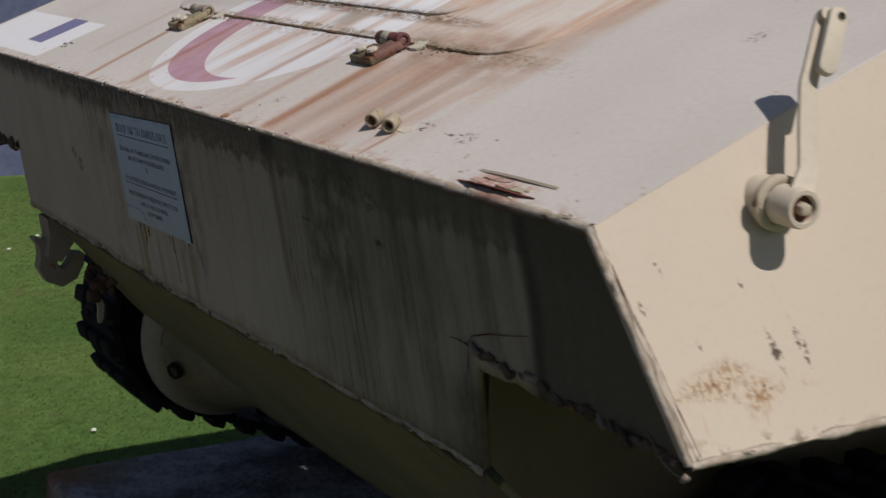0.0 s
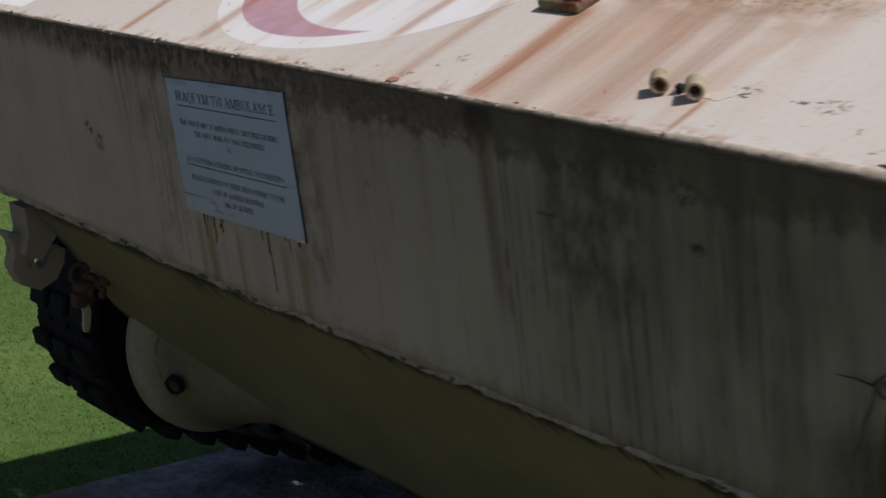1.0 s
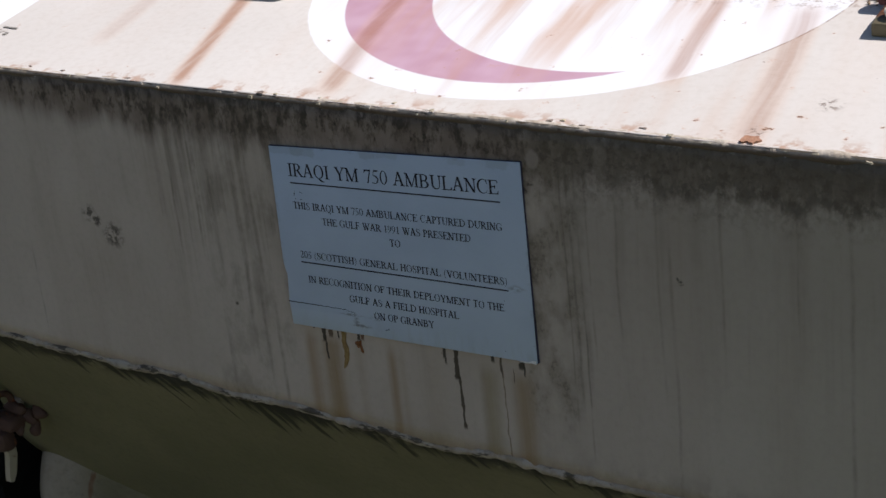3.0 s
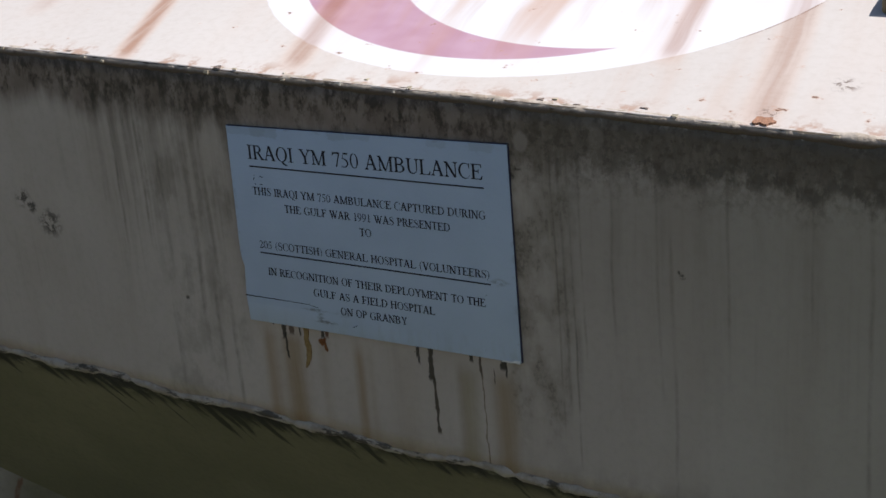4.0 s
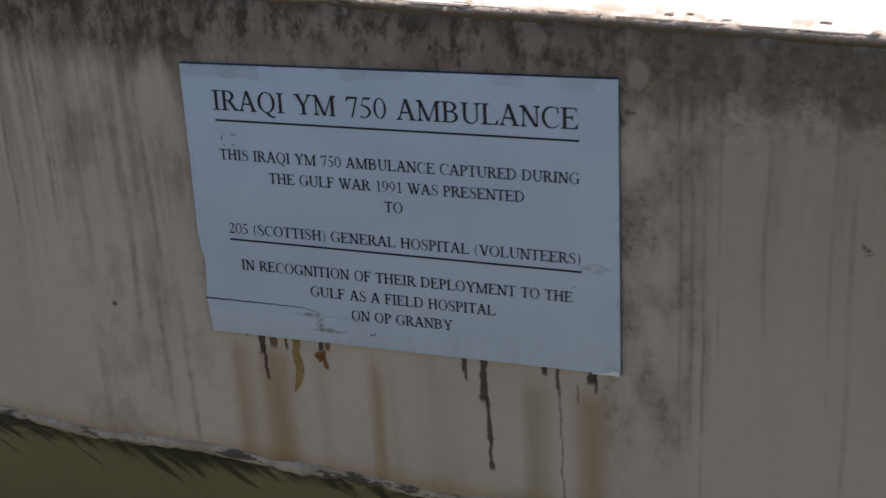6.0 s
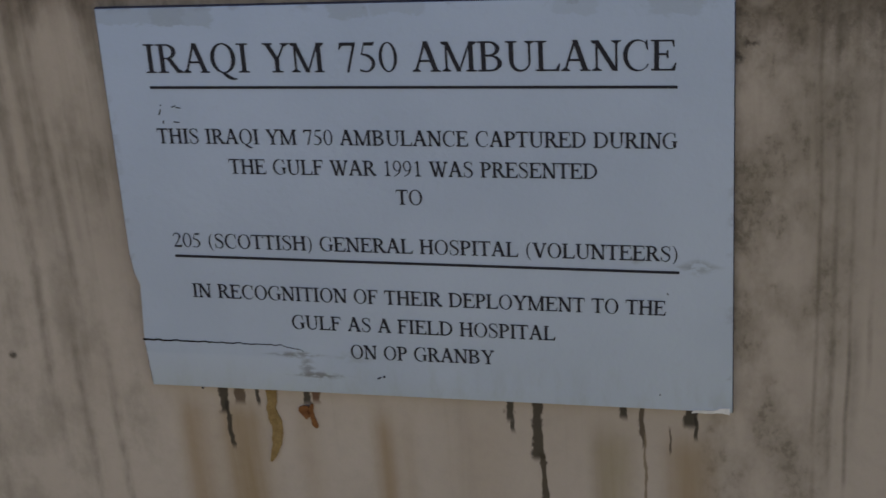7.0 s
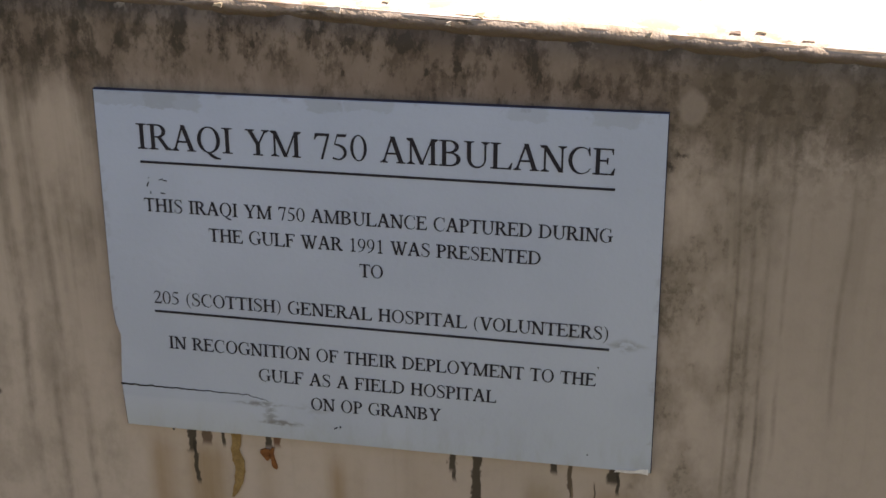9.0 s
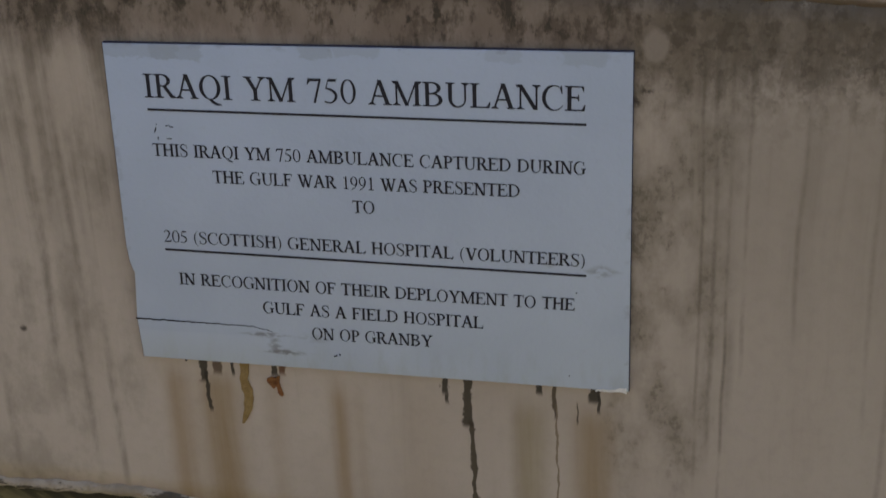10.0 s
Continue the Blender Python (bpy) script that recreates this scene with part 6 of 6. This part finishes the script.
        self.foot(0.03, 0.42, 1)
        self.foot(0.72, 1.06, 1)
        self.foot(0.34, 0.77)

    def zero(self):
        self.bowl(0.378, 0.5, 0.345, 0.51, 0, 360, 0.125, 0.045, 0, 30)

    def one(self):
        self.stem(0.40, w=0.13)
        self.poly((0.465, 1.01), (0.43, 1.01), (0.17, 0.89), (0.17, 0.86), (0.34, 0.88))
        self.foot(0.19, 0.61)

    def two(self):
        self.swell([(0.07, 0.74, 0.04), (0.15, 0.90, 0.07), (0.33, 0.965, 0.09), (0.53, 0.86, 0.13), (0.54, 0.68, 0.13), (0.40, 0.42, 0.08), (0.12, 0.10, 0.05)])
        self.poly((0.04, 0.0), (0.64, 0.0), (0.72, 0.23), (0.68, 0.23), (0.60, 0.13), (0.12, 0.11))

    def five(self):
        self.poly((0.26, 1.0), (0.62, 1.0), (0.66, 1.05), (0.60, 0.89), (0.22, 0.89))
        self.slope(0.265, 1.0, 0.135, 0.60, 0.045)
        self.swell([(0.12, 0.60, 0.05), (0.33, 0.565, 0.09), (0.54, 0.42, 0.125), (0.56, 0.21, 0.12), (0.38, 0.035, 0.06), (0.18, 0.03, 0.06), (0.05, 0.07, 0.08)])

    def seven(self):
        self.poly((0.08, 1.0), (0.68, 1.0), (0.66, 0.89), (0.18, 0.89), (0.07, 0.75), (0.03, 0.75))
        self.slope(0.34, -0.01, 0.635, 0.96, 0.10)

    def nine(self):
        self.bowl(0.365, 0.67, 0.315, 0.345, 0, 360, 0.12, 0.045, 0, 26)
        self.swell([(0.62, 0.66, 0.12), (0.57, 0.38, 0.11), (0.40, 0.14, 0.07), (0.10, -0.015, 0.035)])

    def open_bracket(self):
        self.swell([(0.43, 1.04, 0.02), (0.22, 0.80, 0.075), (0.14, 0.42, 0.11), (0.22, 0.04, 0.075), (0.43, -0.22, 0.02)])

    def close_bracket(self):
        self.swell([(0.07, 1.04, 0.02), (0.28, 0.80, 0.075), (0.36, 0.42, 0.11), (0.28, 0.04, 0.075), (0.07, -0.22, 0.02)])

    def line(self, text):
        """All polygons of a line of text, set from x = 0."""
        shapes = dict(A=(self.A, 1.09), B=(self.B, 1.007), C=(self.C, 1.007), D=(self.D, 1.09), E=(self.E, 0.923), F=(self.F, 0.84), G=(self.G, 1.09), H=(self.H, 1.09), I=(self.I, 0.503), L=(self.L, 0.923), M=(self.M, 1.343))
        shapes.update(N=(self.N, 1.09), O=(self.O, 1.09), P=(self.P, 0.84), Q=(self.Q, 1.09), R=(self.R, 1.007), S=(self.S, 0.80), T=(self.T, 0.923), U=(self.U, 1.09), V=(self.V, 1.06), W=(self.W, 1.426), Y=(self.Y, 1.07))
        shapes.update({"0": (self.zero, 0.755), "1": (self.one, 0.755), "2": (self.two, 0.755), "5": (self.five, 0.755), "7": (self.seven, 0.755), "9": (self.nine, 0.755), "(": (self.open_bracket, 0.503), ")": (self.close_bracket, 0.503)})
        self.polys, self.at = [], 0.0
        for c in text:
            if c == " ":
                self.at += self.gap
            else:
                draw, wide = shapes[c]
                draw()
                self.at += wide
        return self.polys


ROMAN = Roman()


def letters(text, a, b, cap):
    """A line of black roman lettering between two base line points, with a cap height."""
    ROMAN.THICK, ROMAN.HAIR, ROMAN.FOOT, ROMAN.gap = (0.170, 0.074, 0.050, 0.50) if cap > 0.012 else (0.195, 0.100, 0.064, 0.47)
    polys = ROMAN.line(text)
    flat = [p for f in polys for p in f]
    lo, hi = min(x for x, _ in flat), max(x for x, _ in flat)
    p, q = Vector(plq(*a)), Vector(plq(*b))
    d = (q - p).normalized()
    up = Vector((-d.y, d.x)) * cap
    grow = (q - p).length / (hi - lo)
    vs, fs = [], []
    for k, f in enumerate(polys):
        fs.append(tuple(range(len(vs), len(vs) + len(f))))
        for x, y in f:
            o = p + d * ((x - lo) * grow) + up * y
            vs.append((o.x, o.y, 0.00585 + 0.00002 * (k % 9)))
    return part("lettering", (vs, [], fs), M_TEXT, plaque)


for row in (
    ("IRAQI YM 750 AMBULANCE", (0.8692, -0.1023), (1.1765, -0.0895), 0.0173),
    ("THIS IRAQI YM 750 AMBULANCE CAPTURED DURING", (0.8721, -0.1456), (1.179, -0.1345), 0.0094),
    ("THE GULF WAR 1991 WAS PRESENTED", (0.9157, -0.1627), (1.1349, -0.1547), 0.0094),
    ("TO", (1.0173, -0.1768), (1.0331, -0.1762), 0.0094),
    ("205 (SCOTTISH) GENERAL HOSPITAL (VOLUNTEERS)", (0.8761, -0.2124), (1.1821, -0.2028), 0.0094),
    ("IN RECOGNITION OF THEIR DEPLOYMENT TO THE", (0.8855, -0.2458), (1.1771, -0.2375), 0.0095),
    ("GULF AS A FIELD HOSPITAL", (0.9488, -0.2630), (1.1125, -0.2587), 0.0095),
    ("ON OP GRANBY", (0.9856, -0.2808), (1.0757, -0.2777), 0.0095),
):
    letters(*row)
for a, b, w in (((0.8705, -0.1111), (1.1775, -0.0988), 0.0008), ((0.8763, -0.2184), (1.1836, -0.2097), 0.0008)):
    p, q = Vector(plq(*a)), Vector(plq(*b))
    nrm = Vector((-(q - p).y, (q - p).x)).normalized() * w
    pts = [p - nrm, q - nrm, q + nrm, p + nrm]
    part("underline", slab_from([tuple(v) for v in pts], 0.0054, 0.0060), M_TEXT, plaque)
# jagged crack across the lower corner
vs, fs = [], []
for i in range(61):
    k = i / 60
    x = 0.8490 + 0.106 * k
    u, v = plq(x, -0.2779 + 0.0032 * k - 0.0035 * max(0.0, k - 0.85) / 0.15 + 0.0010 * noise.noise((x * 260, 0, 0)) + 0.0006 * noise.noise((x * 700, 3, 0)))
    w = 0.00058 * (1.15 - 0.75 * k) * (1 + 0.6 * noise.noise((x * 500, 7, 0)))
    vs += [(u, v - w, 0.0058), (u, v + w, 0.0058)]
for i in range(60):
    fs.append((2 * i, 2 * i + 2, 2 * i + 3, 2 * i + 1))
part("hairline_crack", (vs, [], fs), M_BLACK, plaque)
# strokes left of a rubbed-out word, a few scratches and chips
for x, z, w, h, turn in ((0.8750, -0.1262, 0.0010, 0.0052, -22), (0.8760, -0.1218, 0.0007, 0.0012, 0), (0.8840, -0.1222, 0.0040, 0.0008, 18), (0.8868, -0.1228, 0.0040, 0.0008, -8), (0.8768, -0.1322, 0.0008, 0.0026, 0), (0.8850, -0.1318, 0.0050, 0.0008, -6), (1.0030, -0.2932, 0.0040, 0.0013, 25), (1.0062, -0.2920, 0.0018, 0.0020, 0), (1.1776, -0.2236, 0.0009, 0.0016, 20), (1.1758, -0.2902, 0.0012, 0.0010, 0), (0.8865, -0.3098, 0.0022, 0.0016, 0)):
    u, v = plq(x, z)
    part("scratch", box(-w * 0.35, w * 0.35, -h * 0.35, h * 0.35, 0.0054, 0.00595), M_TEXT, plaque, "", PLQ @ pose(u, v, 0, 0, 0, turn))
# bare bright metal at the lower corner
u, v = plq(1.2145, -0.2988)
part("bare_corner", jagged([(u - 0.020, v - 0.0008), (u + 0.0032, v - 0.0008), (u + 0.0030, v + 0.0030), (u - 0.004, v + 0.0014), (u - 0.019, v + 0.0006)], 0.0050, 0.0060, 0.0012, 4.0, 6), M_PETAL, plaque, "bright bare metal at the plaque corner")
